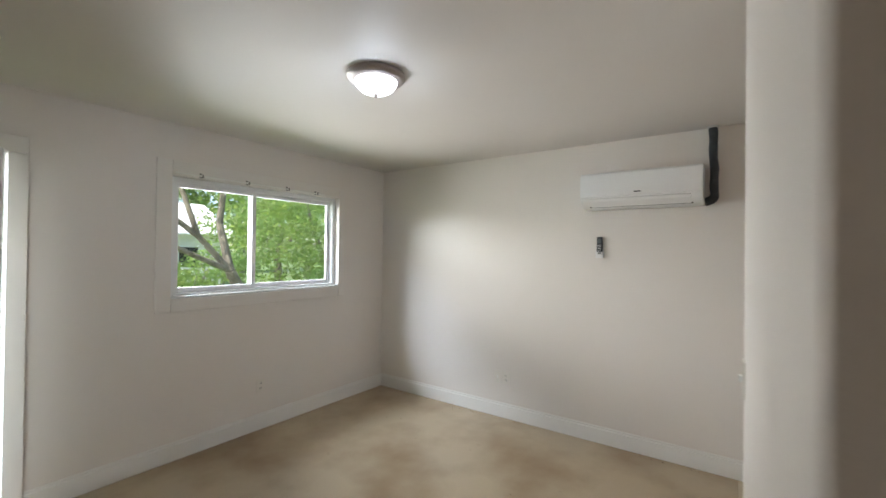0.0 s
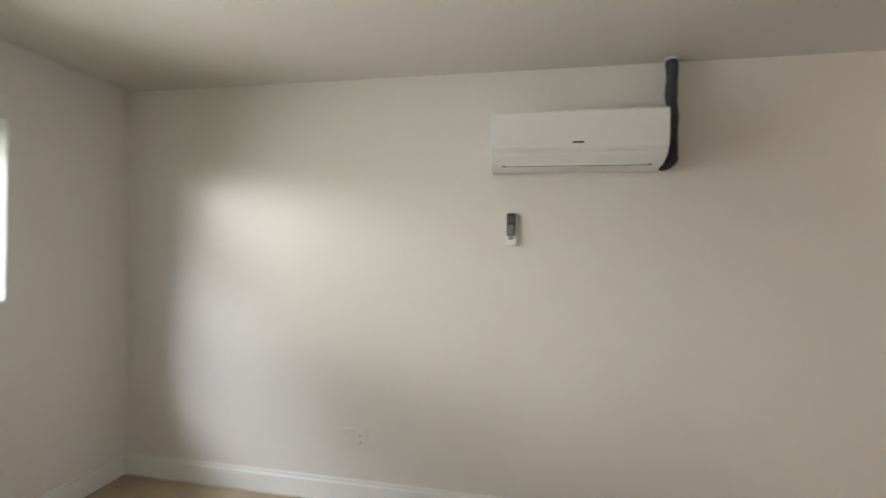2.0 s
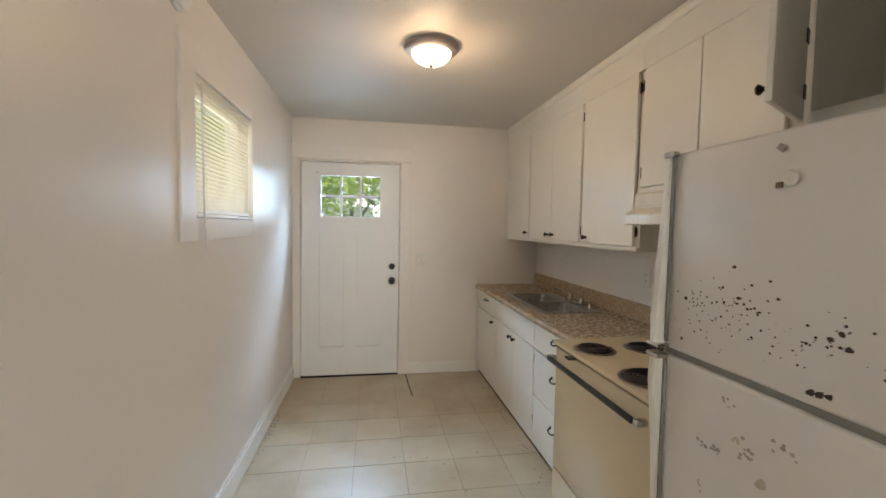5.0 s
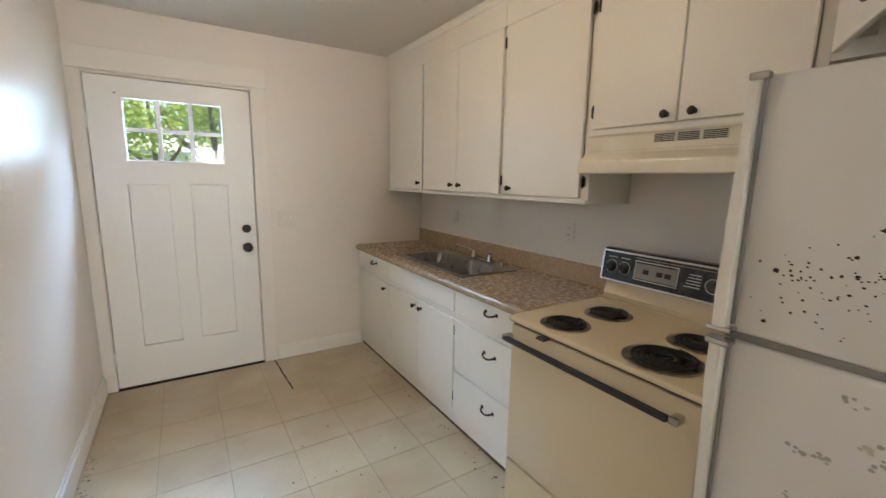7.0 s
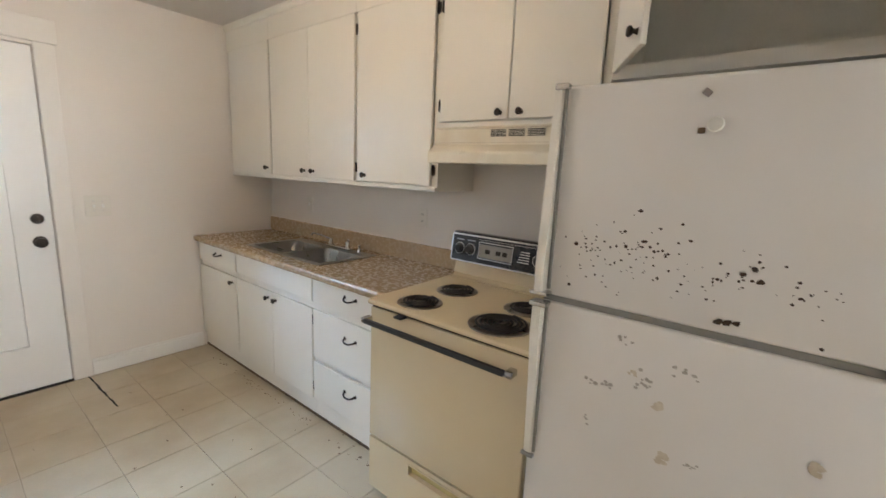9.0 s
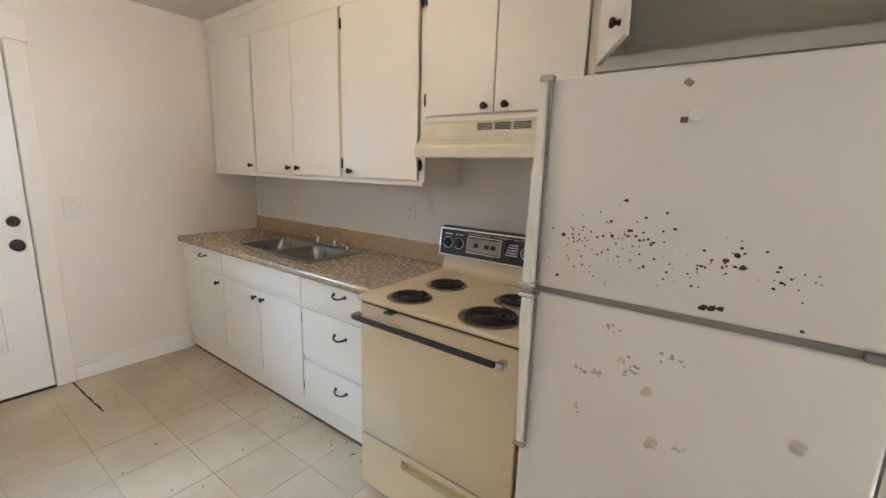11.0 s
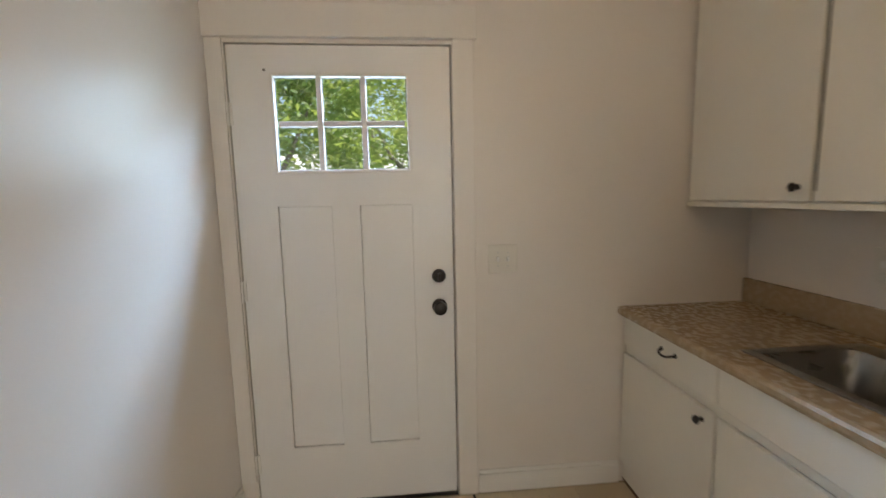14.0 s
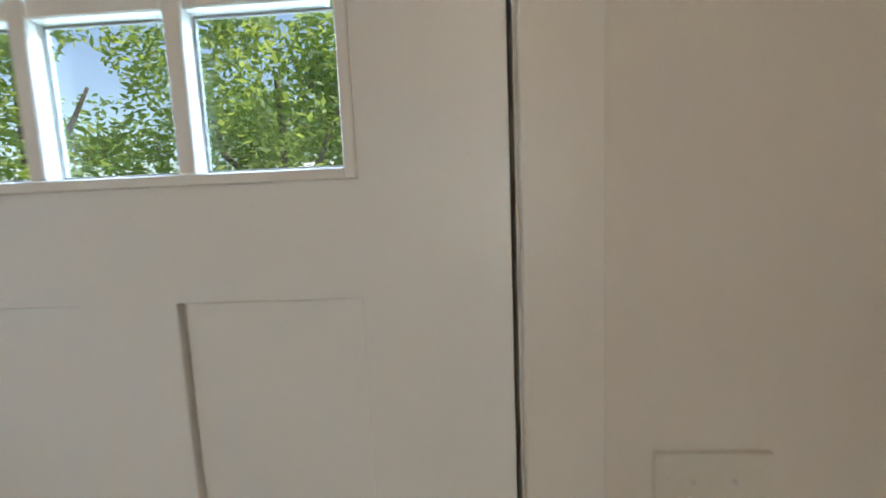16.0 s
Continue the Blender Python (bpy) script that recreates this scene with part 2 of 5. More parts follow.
def lathe(bm, profile, at, axis="z", seg=24):
    """Rings of (radius, height along the axis) about a point."""
    m = {"z": Matrix(), "x": Matrix.Rotation(radians(90), 4, "Y"), "-x": Matrix.Rotation(radians(-90), 4, "Y"),
         "-y": Matrix.Rotation(radians(90), 4, "X"), "-z": Matrix.Rotation(radians(180), 4, "X"), "y": Matrix.Rotation(radians(-90), 4, "X")}[axis]
    m = Matrix.Translation(at) @ m
    rings = []
    for r, h in profile:
        rings.append([bm.verts.new(m @ Vector((max(r, 0.0004) * math.cos(2 * math.pi * i / seg), max(r, 0.0004) * math.sin(2 * math.pi * i / seg), h))) for i in range(seg)])
    for a, b in zip(rings, rings[1:]):
        for i in range(seg):
            bm.faces.new((a[i], a[(i + 1) % seg], b[(i + 1) % seg], b[i]))
    bm.faces.new(rings[0]), bm.faces.new(rings[-1])
    return bm


def L(*a, **k):
    return lathe(bmesh.new(), *a, **k)


def tube(bm, pts, radii, seg=8):
    pts = [Vector(p) for p in pts]
    if not hasattr(radii, "__len__"):
        radii = [radii] * len(pts)
    rings, side = [], None
    for i, p in enumerate(pts):
        d = (pts[min(i + 1, len(pts) - 1)] - pts[max(i - 1, 0)]).normalized()
        if side is None:
            side = d.orthogonal().normalized()
        side = (side - d * side.dot(d)).normalized()
        up = d.cross(side)
        rings.append([bm.verts.new(p + radii[i] * (math.cos(2 * math.pi * k / seg) * side + math.sin(2 * math.pi * k / seg) * up)) for k in range(seg)])
    for a, b in zip(rings, rings[1:]):
        for k in range(seg):
            bm.faces.new((a[k], a[(k + 1) % seg], b[(k + 1) % seg], b[k]))
    bm.faces.new(rings[0]), bm.faces.new(rings[-1])
    return bm


def T(*a, **k):
    return tube(bmesh.new(), *a, **k)


def extrude_y(bm, profile, y0, y1):
    """A closed (x, z) outline drawn out along y."""
    a = [bm.verts.new((x, y0, z)) for x, z in profile]
    b = [bm.verts.new((x, y1, z)) for x, z in profile]
    n = len(a)
    for i in range(n):
        bm.faces.new((a[i], a[(i + 1) % n], b[(i + 1) % n], b[i]))
    bm.faces.new(a), bm.faces.new(b)
    return bm


def holed(bm, u0, u1, z0, z1, holes, put):
    """Rectangular pieces of a wall round its openings; put(u0, u1, z0, z1) adds one piece."""
    us = sorted({u0, u1, *[h[0] for h in holes], *[h[1] for h in holes]})
    for a, b in zip(us, us[1:]):
        cuts = sorted((h[2], h[3]) for h in holes if h[0] <= a + 1e-6 and h[1] >= b - 1e-6)
        z = z0
        for c, d in cuts:
            if c > z:
                put(a, b, z, c)
            z = d
        if z < z1:
            put(a, b, z, z1)


def wall_x(name, y0, y1, u0, u1, holes=(), z1=2.43, mat=None):
    bm = bmesh.new()
    holed(bm, u0, u1, -0.05, z1, holes, lambda a, b, c, d: box(bm, a, b, y0, y1, c, d))
    bmesh.ops.remove_doubles(bm, verts=bm.verts, dist=0.0005)
    return tagged(part(name, bm, mat or WALL), "off-white painted wall with satin sheen", "wall", kind="structure")


def wall_y(name, x0, x1, u0, u1, holes=(), z1=2.43, mat=None):
    bm = bmesh.new()
    holed(bm, u0, u1, -0.05, z1, holes, lambda a, b, c, d: box(bm, x0, x1, a, b, c, d))
    bmesh.ops.remove_doubles(bm, verts=bm.verts, dist=0.0005)
    return tagged(part(name, bm, mat or WALL), "off-white painted wall with satin sheen", "wall", kind="structure")


# ---------- the shell ----------
H, WX, RX, SY = 2.43, -0.075, 2.315, -7.13
wall_y("wall_west", WX - 0.14, WX, SY, 0.0, [(-2.13, -1.31, 1.47, 2.07)])
wall_x("wall_north", 0.0, 0.14, WX - 0.14, RX + 0.12, [(-0.003, 0.913, -0.05, 2.038)])
wall_x("wall_south", SY - 0.16, SY, WX - 0.14, 4.4, [(0.58, 2.11, 1.165, 2.058), (2.93, 3.86, -0.05, 2.05)])
wall_y("wall_kitchen_east", RX, RX + 0.12, -3.68, 0.0)
wall_x("wall_partition", -3.80, -3.68, 1.60, 4.25, [(3.17, 3.98, -0.05, 2.05)])
wall_y("wall_living_east", 4.25, 4.40, SY, -3.68)
wall_y("wall_hall_west", 2.60, 2.70, -3.68, -2.2)
wall_y("wall_hall_east", 4.25, 4.40, -3.68, -2.2)
wall_x("wall_hall_north", -2.2, -2.08, 2.60, 4.40)
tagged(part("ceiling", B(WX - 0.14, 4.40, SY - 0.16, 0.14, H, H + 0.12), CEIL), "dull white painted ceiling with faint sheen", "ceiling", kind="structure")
# unseen slab, added so that its overhang keeps the sun off the openings
tagged(part("roof", B(WX - 0.55, 4.8, SY - 0.55, 0.5, H + 0.122, H + 0.24), CONCRETE), "unseen flat pale roof slab over the rooms, added so its eaves block the sun", "roof", kind="structure")
tagged(part("floor_living", B(WX - 0.14, 4.40, SY - 0.16, -3.80, -0.10, 0.0), SHEET), "worn tan sheet floor with brown stains", "floor", kind="structure")
tagged(part("floor_hall", B(2.44, 4.40, -3.80, -2.08, -0.10, 0.0), SHEET), "worn tan sheet floor of the hall", "floor", kind="structure")
floor_kitchen = tagged(part("floor_kitchen", B(WX - 0.14, 2.44, -3.80, 0.14, -0.10, -0.0035), GROUT), "worn cream vinyl tile floor with brown joints", "floor", kind="structure")


def baseboard(x0, x1, y0, y1, face, h=0.125):
    """A board with a rounded upper step, thickness towards the room."""
    bm = bmesh.new()
    box(bm, x0, x1, y0, y1, 0.002, h - 0.02, 0.002, 1)
    if face == "x":
        box(bm, x0, x0 + (x1 - x0) * 0.55, y0, y1, h - 0.02, h, 0.003, 2)
    elif face == "-x":
        box(bm, x1 - (x1 - x0) * 0.55, x1, y0, y1, h - 0.02, h, 0.003, 2)
    elif face == "y":
        box(bm, x0, x1, y0, y0 + (y1 - y0) * 0.55, h - 0.02, h, 0.003, 2)
    else:
        box(bm, x0, x1, y1 - (y1 - y0) * 0.55, y1, h - 0.02, h, 0.003, 2)
    tagged(part("baseboard", bm, TRIM), "white painted wooden baseboard along the wall", "baseboard", kind="structure")


baseboard(WX, WX + 0.017, SY + 0.017, -0.022, "x", 0.135)
baseboard(WX, 2.84, SY, SY + 0.017, "y", 0.135)
baseboard(1.012, 1.70, -0.016, 0.0, "-y", 0.115)
baseboard(1.62, 3.10, -3.817, -3.80, "-y", 0.135)
baseboard(4.05, 4.25, -3.817, -3.80, "-y", 0.135)
baseboard(4.233, 4.25, SY + 0.02, -3.82, "-x", 0.135)


def board(x0, x1, y0, y1, z0, z1, label="white painted flat casing board", bev=0.002):
    return tagged(part("trim", B(x0, x1, y0, y1, z0, z1, bev=bev, seg=1), CASING), label, "trim", kind="structure")


# casing of the back door
board(0.916, 1.005, -0.018, 0.0, 0.002, 2.055)
board(-0.074, 1.018, -0.024, 0.0, 2.0555, 2.185)
board(-0.073, -0.007, -0.012, 0.0, 0.14, 2.055)
# casing of the side window
board(WX, WX + 0.012, -2.265, -2.13, 1.372, 2.19)
board(WX, WX + 0.012, -1.31, -1.195, 1.372, 2.19)
board(WX, WX + 0.012, -2.128, -1.312, 2.07, 2.19)
board(WX, WX + 0.012, -2.128, -1.312, 1.372, 1.468)
# casing of the front window
board(2.11, 2.208, SY, SY + 0.013, 1.07, 2.165)
board(0.508, 0.58, SY, SY + 0.013, 1.07, 2.165)
board(0.582, 2.108, SY, SY + 0.013, 2.06, 2.165)
board(0.582, 2.108, SY, SY + 0.013, 1.07, 1.163)
# casing of the front door and of the hall doorway
board(2.845, 2.93, SY, SY + 0.016, 0.002, 2.055)
board(3.86, 3.945, SY, SY + 0.016, 0.002, 2.055)
board(2.845, 3.945, SY, SY + 0.018, 2.057, 2.15)
# wooden cleat on the ceiling line over the upper cabinets
crown = bmesh.new()
extrude_y(crown, [(RX, H - 0.001), (1.968, H - 0.001), (1.968, H - 0.018), (1.974, H - 0.034), (1.982, H - 0.043), (RX, H - 0.043)], -3.66, -0.002)
tagged(part("trim", crown, CAB), "white crown strip above the upper cabinets", "trim", kind="structure")


# ---------- doors ----------
def knob_parts(parent, x, z, y=0.0, keyed=False):
    if keyed:
        k = part("deadbolt", L([(0.030, 0), (0.031, 0.008), (0.027, 0.020), (0.010, 0.022)], (x, y, z), "-y"), BRONZE, parent, "dark bronze deadbolt", True)
        part("thumb_turn", B(x - 0.006, x + 0.006, y - 0.036, y - 0.021, z - 0.020, z + 0.016, bev=0.003), BRONZE, k)
    else:
        part("door_knob", L([(0.033, 0), (0.034, 0.007), (0.014, 0.012), (0.013, 0.028), (0.026, 0.036), (0.031, 0.050), (0.027, 0.064), (0.010, 0.069)], (x, y, z), "-y"), BRONZE, parent, "dark bronze round knob", True)


def entry_door(name, at, label, turn=0.0, width=0.91):
    """A craftsman door about its hinge corner: six lites above two tall recessed panels. The face is at y = 0, seen from -y."""
    d = thing(name, at, label, "door", kind="structure", turn=turn or 1e-6)
    h, th = 2.032, 0.044
    lx0, lx1, lz0, lz1 = 0.167, 0.737, 1.517, 1.923
    pz0, pz1 = 0.285, 1.380
    bm = bmesh.new()
    holes = [(lx0, lx1, lz0, lz1), (0.165, 0.390, pz0, pz1), (0.508, 0.734, pz0, pz1)]
    holed(bm, 0.003, width - 0.003, 0.012, h, holes, lambda a, b, c, e: box(bm, a, b, 0, th, c, e))
    bmesh.ops.remove_doubles(bm, verts=bm.verts, dist=0.0004)
    part("leaf", bm, DOORP, d)
    for a, b in ((0.165, 0.390), (0.508, 0.734)):
        bm = bmesh.new()
        box(bm, a - 0.001, b + 0.001, 0.026, th - 0.010, pz0 - 0.001, pz1 + 0.001)
        box(bm, a + 0.0022, b - 0.0022, 0.010, 0.027, pz0 + 0.0022, pz1 - 0.0022, 0.001, 1)
        part("panel", bm, DOORP, d)
    bm = bmesh.new()
    m = 0.014
    box(bm, lx0, lx0 + m, -0.006, 0.030, lz0, lz1, 0.002, 1), box(bm, lx1 - m, lx1, -0.006, 0.030, lz0, lz1, 0.002, 1)
    box(bm, lx0 + m, lx1 - m, -0.006, 0.030, lz0, lz0 + m, 0.002, 1), box(bm, lx0 + m, lx1 - m, -0.006, 0.030, lz1 - m, lz1, 0.002, 1)
    part("lite_frame", bm, TRIM, d)
    w = (lx1 - lx0 - 2 * m) / 3
    for k in (1, 2):
        x = lx0 + m + w * k
        part("muntin", B(x - 0.011, x + 0.011, -0.004, 0.027, lz0 + m, lz1 - m, bev=0.002, seg=1), TRIM, d)
    zc = (lz0 + lz1) / 2
    for k in range(3):
        x = lx0 + m + w * k
        part("muntin", B(x + 0.012, x + w - 0.012, -0.003, 0.0265, zc - 0.011, zc + 0.011, bev=0.002, seg=1), TRIM, d)
        for z0, z1 in ((lz0 + m, zc - 0.010), (zc + 0.010, lz1 - m)):
            p = part("pane", B(x + 0.002, x + w - 0.002, 0.020, 0.024, z0, z1), GLASS, d)
            p.visible_shadow = False
            xa, xb = x + (0.0005 if k == 0 else 0.0115), x + w - (0.0005 if k == 2 else 0.0115)
            za, zb, g = z0 + (0.001 if z0 > zc else 0.0005), z1 - 0.001, 0.0035
            bm = bmesh.new()
            box(bm, xa, xa + g, 0.0165, 0.0195, za, zb), box(bm, xb - g, xb, 0.0165, 0.0195, za, zb)
            box(bm, xa + g, xb - g, 0.0165, 0.0195, za, za + g), box(bm, xa + g, xb - g, 0.0165, 0.0195, zb - g, zb)
            part("glazing_bead", bm, GASKET, p, "dark grey glazing gasket")
    knob_parts(d, 0.842, 1.060, keyed=True)
    knob_parts(d, 0.842, 0.922)
    for z in (0.22, 1.02, 1.76):
        bm = bmesh.new()
        lathe(bm, [(0.006, 0), (0.006, 0.095)], (-0.003, -0.007, z - 0.048), "z", 10)
        box(bm, 0.0, 0.012, -0.003, 0.002, z - 0.045, z + 0.045)
        part("hinge", bm, TRIM, d, "hinge painted over in white")
    return d


back_door = entry_door("door_1", (0.0, 0.004, 0.0), "white craftsman back door with six glass lites, closed")
part("peephole", L([(0.006, 0), (0.005, 0.003)], (0.147, 0, 1.935), "-y", seg=10), GASKET, back_door)
# stops behind the back door's leaf, coloured dark and added to block light in its gap
bm = bmesh.new()
box(bm, -0.0025, 0.016, 0.0485, 0.075, 0.0, 2.0375), box(bm, 0.894, 0.9125, 0.0485, 0.075, 0.0, 2.0375), box(bm, 0.016, 0.894, 0.0485, 0.075, 2.012, 2.0375)
tagged(part("door_jamb", bm, GASKET), "dark stop behind the back door, added to block light round the leaf", "jamb", kind="structure")
tagged(part("threshold", B(-0.002, 0.912, -0.004, 0.13, -0.003, 0.010), DARK), "dark worn threshold under the back door", "threshold", kind="structure")
# front door stands a little open into the room
fd = entry_door("door_2", (3.855, SY - 0.004, 0.0), "white front door with glass lites, standing slightly open", turn=180 - 17)
tagged(part("door_jamb", B(2.931, 2.945, SY - 0.158, SY - 0.06, 0.0, 2.05), TRIM), "white jamb of the front door", "jamb", kind="structure")


# ---------- windows ----------
def slider_window():
    w = thing("window_1", (1.345, SY - 0.10, 1.165), "white vinyl sliding window with two sashes", "window", kind="structure")
    x0, x1, z0, z1, y0, y1 = 0.582, 2.108, 1.167, 2.056, SY - 0.13, SY - 0.05
    f = 0.035
    bm = bmesh.new()
    box(bm, x0, x0 + f, y0, y1, z0, z1, 0.003, 1), box(bm, x1 - f, x1, y0, y1, z0, z1, 0.003, 1)
    box(bm, x0 + f, x1 - f, y0, y1, z0, z0 + f, 0.003, 1), box(bm, x0 + f, x1 - f, y0, y1, z1 - f, z1, 0.003, 1)
    part("window_frame", bm, VINYLF, w)
    xm = 1.45
    for a, b, ya, yb in ((x0 + f, xm + 0.02, y0 + 0.008, y0 + 0.036), (xm - 0.02, x1 - f, y0 + 0.040, y0 + 0.070)):
        s = 0.036
        bm = bmesh.new()
        box(bm, a, a + s, ya, yb, z0 + f, z1 - f, 0.003, 1), box(bm, b - s, b, ya, yb, z0 + f, z1 - f, 0.003, 1)
        box(bm, a + s, b - s, ya, yb, z0 + f, z0 + f + s, 0.003, 1), box(bm, a + s, b - s, ya, yb, z1 - f - s, z1 - f, 0.003, 1)
        sash = part("sash", bm, VINYLF, w)
        p = part("pane", B(a + s - 0.004, b - s + 0.004, (ya + yb) / 2 - 0.003, (ya + yb) / 2 + 0.003, z0 + f + s - 0.004, z1 - f - s + 0.004), GLASS, sash)
        p.visible_shadow = False
    part("window_sill", B(x0, x1, y1, SY + 0.006, z0 - 0.001, z0 + 0.014, bev=0.003, seg=1), VINYLF, w)
    part("track", B(x0 + f, x1 - f, y1 - 0.004, y1 + 0.010, z0 + 0.014, z0 + 0.034, bev=0.002, seg=1), VINYLF, w)


slider_window()


def curtain_rod():
    r = thing("curtain_rod", (1.45, SY + 0.05, 2.07), "thin white curtain rod on grey brackets above the window", "curtain rod")
    part("rod", T([(2.10, SY + 0.045, 2.072), (1.45, SY + 0.048, 2.071), (0.80, SY + 0.045, 2.068)], 0.006), TRIM, r)
    part("thin_rod", T([(1.3, SY + 0.045, 2.070), (0.62, SY + 0.03, 2.066)], 0.0035), TRIM, r)
    for x in (1.92, 1.56, 1.19, 0.88):
        bm = bmesh.new()
        box(bm, x - 0.009, x + 0.009, SY + 0.013, SY + 0.018, 2.062, 2.095, 0.001, 1)
        box(bm, x - 0.006, x + 0.006, SY + 0.016, SY + 0.055, 2.058, 2.065, 0.001, 1)
        box(bm, x - 0.006, x + 0.006, SY + 0.050, SY + 0.056, 2.058, 2.082, 0.001, 1)
        part("bracket", bm, GASKET, r, "small grey metal bracket")


curtain_rod()


def side_window():
    w = thing("window_2", (WX - 0.08, -1.72, 1.47), "white side window behind a lowered blind", "window", kind="structure")
    y0, y1, z0, z1, xa, xb = -2.128, -1.312, 1.472, 2.068, WX - 0.13, WX - 0.075
    bm = bmesh.new()
    f = 0.045
    box(bm, xa, xb, y0, y0 + f, z0, z1), box(bm, xa, xb, y1 - f, y1, z0, z1)
    box(bm, xa, xb, y0 + f, y1 - f, z0, z0 + f), box(bm, xa, xb, y0 + f, y1 - f, z1 - f, z1)
    part("window_frame", bm, VINYLF, w)
    p = part("pane", B(xa + 0.02, xa + 0.025, y0 + f - 0.004, y1 - f + 0.004, z0 + f - 0.004, z1 - f + 0.004), GLASS, w)
    p.visible_shadow = False
    part("window_sill", B(xb, WX + 0.016, y0, y1, z0 - 0.001, z0 + 0.012, bev=0.003, seg=1), VINYLF, w)


side_window()


def mini_blind():
    b = thing("mini_blind", (WX - 0.01, -1.72, 1.485), "cream aluminium mini blind, lowered and nearly shut", "blind")
    y0, y1 = -2.112, -1.328
    part("head_rail", B(WX - 0.030, WX + 0.002, y0, y1, 2.035, 2.064, bev=0.003), IVORY, b)
    z, n = 2.026, 0
    slat = None
    while z > 1.512:
        if slat is None:
            bm = bmesh.new()
            prof = [(-0.0125, 0.0), (-0.006, 0.0018), (0.0, 0.0023), (0.006, 0.0018), (0.0125, 0.0)]
            a = [bm.verts.new((x, y0 + 0.004, zz)) for x, zz in prof]
            c = [bm.verts.new((x, y1 - 0.004, zz)) for x, zz in prof]
            for i in range(4):
                bm.faces.new((a[i], a[i + 1], c[i + 1], c[i]))
            bmesh.ops.rotate(bm, verts=bm.verts, cent=(0, 0, 0), matrix=Matrix.Rotation(radians(62), 3, "Y"))
            slat = part("slat", bm, SLAT, b, smooth=True)
            slat.matrix_basis = Matrix.Translation((WX - 0.014, 0, z))
        else:
            o = slat.copy()
            scene.collection.objects.link(o)
            o.matrix_basis = Matrix.Translation((WX - 0.014, 0, z))
        z -= 0.0205
    part("bottom_rail", B(WX - 0.026, WX - 0.002, y0 + 0.003, y1 - 0.003, 1.490, 1.506, bev=0.003), IVORY, b)
    for y in (y0 + 0.12, y1 - 0.12):
        part("ladder_cord", T([(WX + 0.0005, y, 2.04), (WX + 0.0005, y, 1.50)], 0.0012, seg=5), IVORY, b)
    part("tilt_wand", T([(WX + 0.010, y0 + 0.05, 2.04), (WX + 0.016, y0 + 0.045, 1.7), (WX + 0.020, y0 + 0.043, 1.30)], 0.004), GREYPL, b, "grey plastic wand")


mini_blind()


# ---------- lamps ----------
def flush_lamp(at, glow, label):
    x, y = at
    c = thing("ceiling_light", (x, y, H), label, "ceiling light")
    part("base", L([(0.148, 0.001), (0.150, 0.018), (0.138, 0.032), (0.108, 0.037)], (x, y, H), "-z", 40), LAMPBASE, c, smooth=True)
    prof = [(0.108 * math.cos(a), 0.036 + 0.066 * math.sin(a)) for a in [radians(k * 9) for k in range(10)]]
    g = part("shade", L(prof, (x, y, H), "-z", 40), glow, c, "glowing frosted glass dome", True)
    g.visible_shadow = False
    part("finial", L([(0.012, 0), (0.010, 0.010), (0.004, 0.018)], (x, y, H - 0.101), "-z", 12), LAMPBASE, c)


flush_lamp((0.965, -1.72), DOME_W, "flush dome ceiling light glowing warm in the kitchen")
flush_lamp((1.885, -5.335), DOME_C, "flush dome ceiling light glowing cool white")


# ---------- things on the west wall ----------
def air_conditioner():
    ac = thing("air_conditioner", (WX, -4.415, 1.88), "white wall-mounted split air conditioner with closed louver", "air conditioner")
    y0, y1 = -4.826, -4.004
    x = WX
    body = [(x, 2.150), (x + 0.185, 2.150), (x + 0.196, 2.146), (x + 0.200, 2.136), (x + 0.200, 2.005), (x + 0.196, 1.955), (x + 0.180, 1.930), (x + 0.130, 1.895), (x + 0.06, 1.880), (x, 1.880)]
    bm = bmesh.new()
    extrude_y(bm, body, y0, y1)
    bmesh.ops.bevel(bm, geom=[e for e in bm.edges if abs(e.verts[0].co.y - e.verts[1].co.y) < 1e-5], offset=0.006, segments=2, affect="EDGES")
    part("body", bm, PLASTIC, ac, smooth=True)
    bm = bmesh.new()
    extrude_y(bm, [(x + 0.201, 2.140), (x + 0.206, 2.135), (x + 0.206, 1.965), (x + 0.201, 1.960)], y0 + 0.004, y1 - 0.004)
    part("front_panel", bm, PLASTIC, ac)
    bm = bmesh.new()
    extrude_y(bm, [(x + 0.199, 1.948), (x + 0.186, 1.928), (x + 0.134, 1.891), (x + 0.130, 1.897), (x + 0.180, 1.934), (x + 0.194, 1.952)], y0 + 0.07, y1 - 0.07)
    part("louver", bm, PLASTIC, ac, "closed white louver flap")
    bm = bmesh.new()
    extrude_y(bm, [(x + 0.137, 1.894), (x + 0.131, 1.889), (x + 0.126, 1.8935), (x + 0.131, 1.897)], y0 + 0.06, y1 - 0.06)
    part("louver_gap", bm, DARK, ac)
    part("badge", B(x + 0.206, x + 0.2075, -4.435, -4.385, 1.985, 1.993), BLACKPL, ac, "small dark badge")


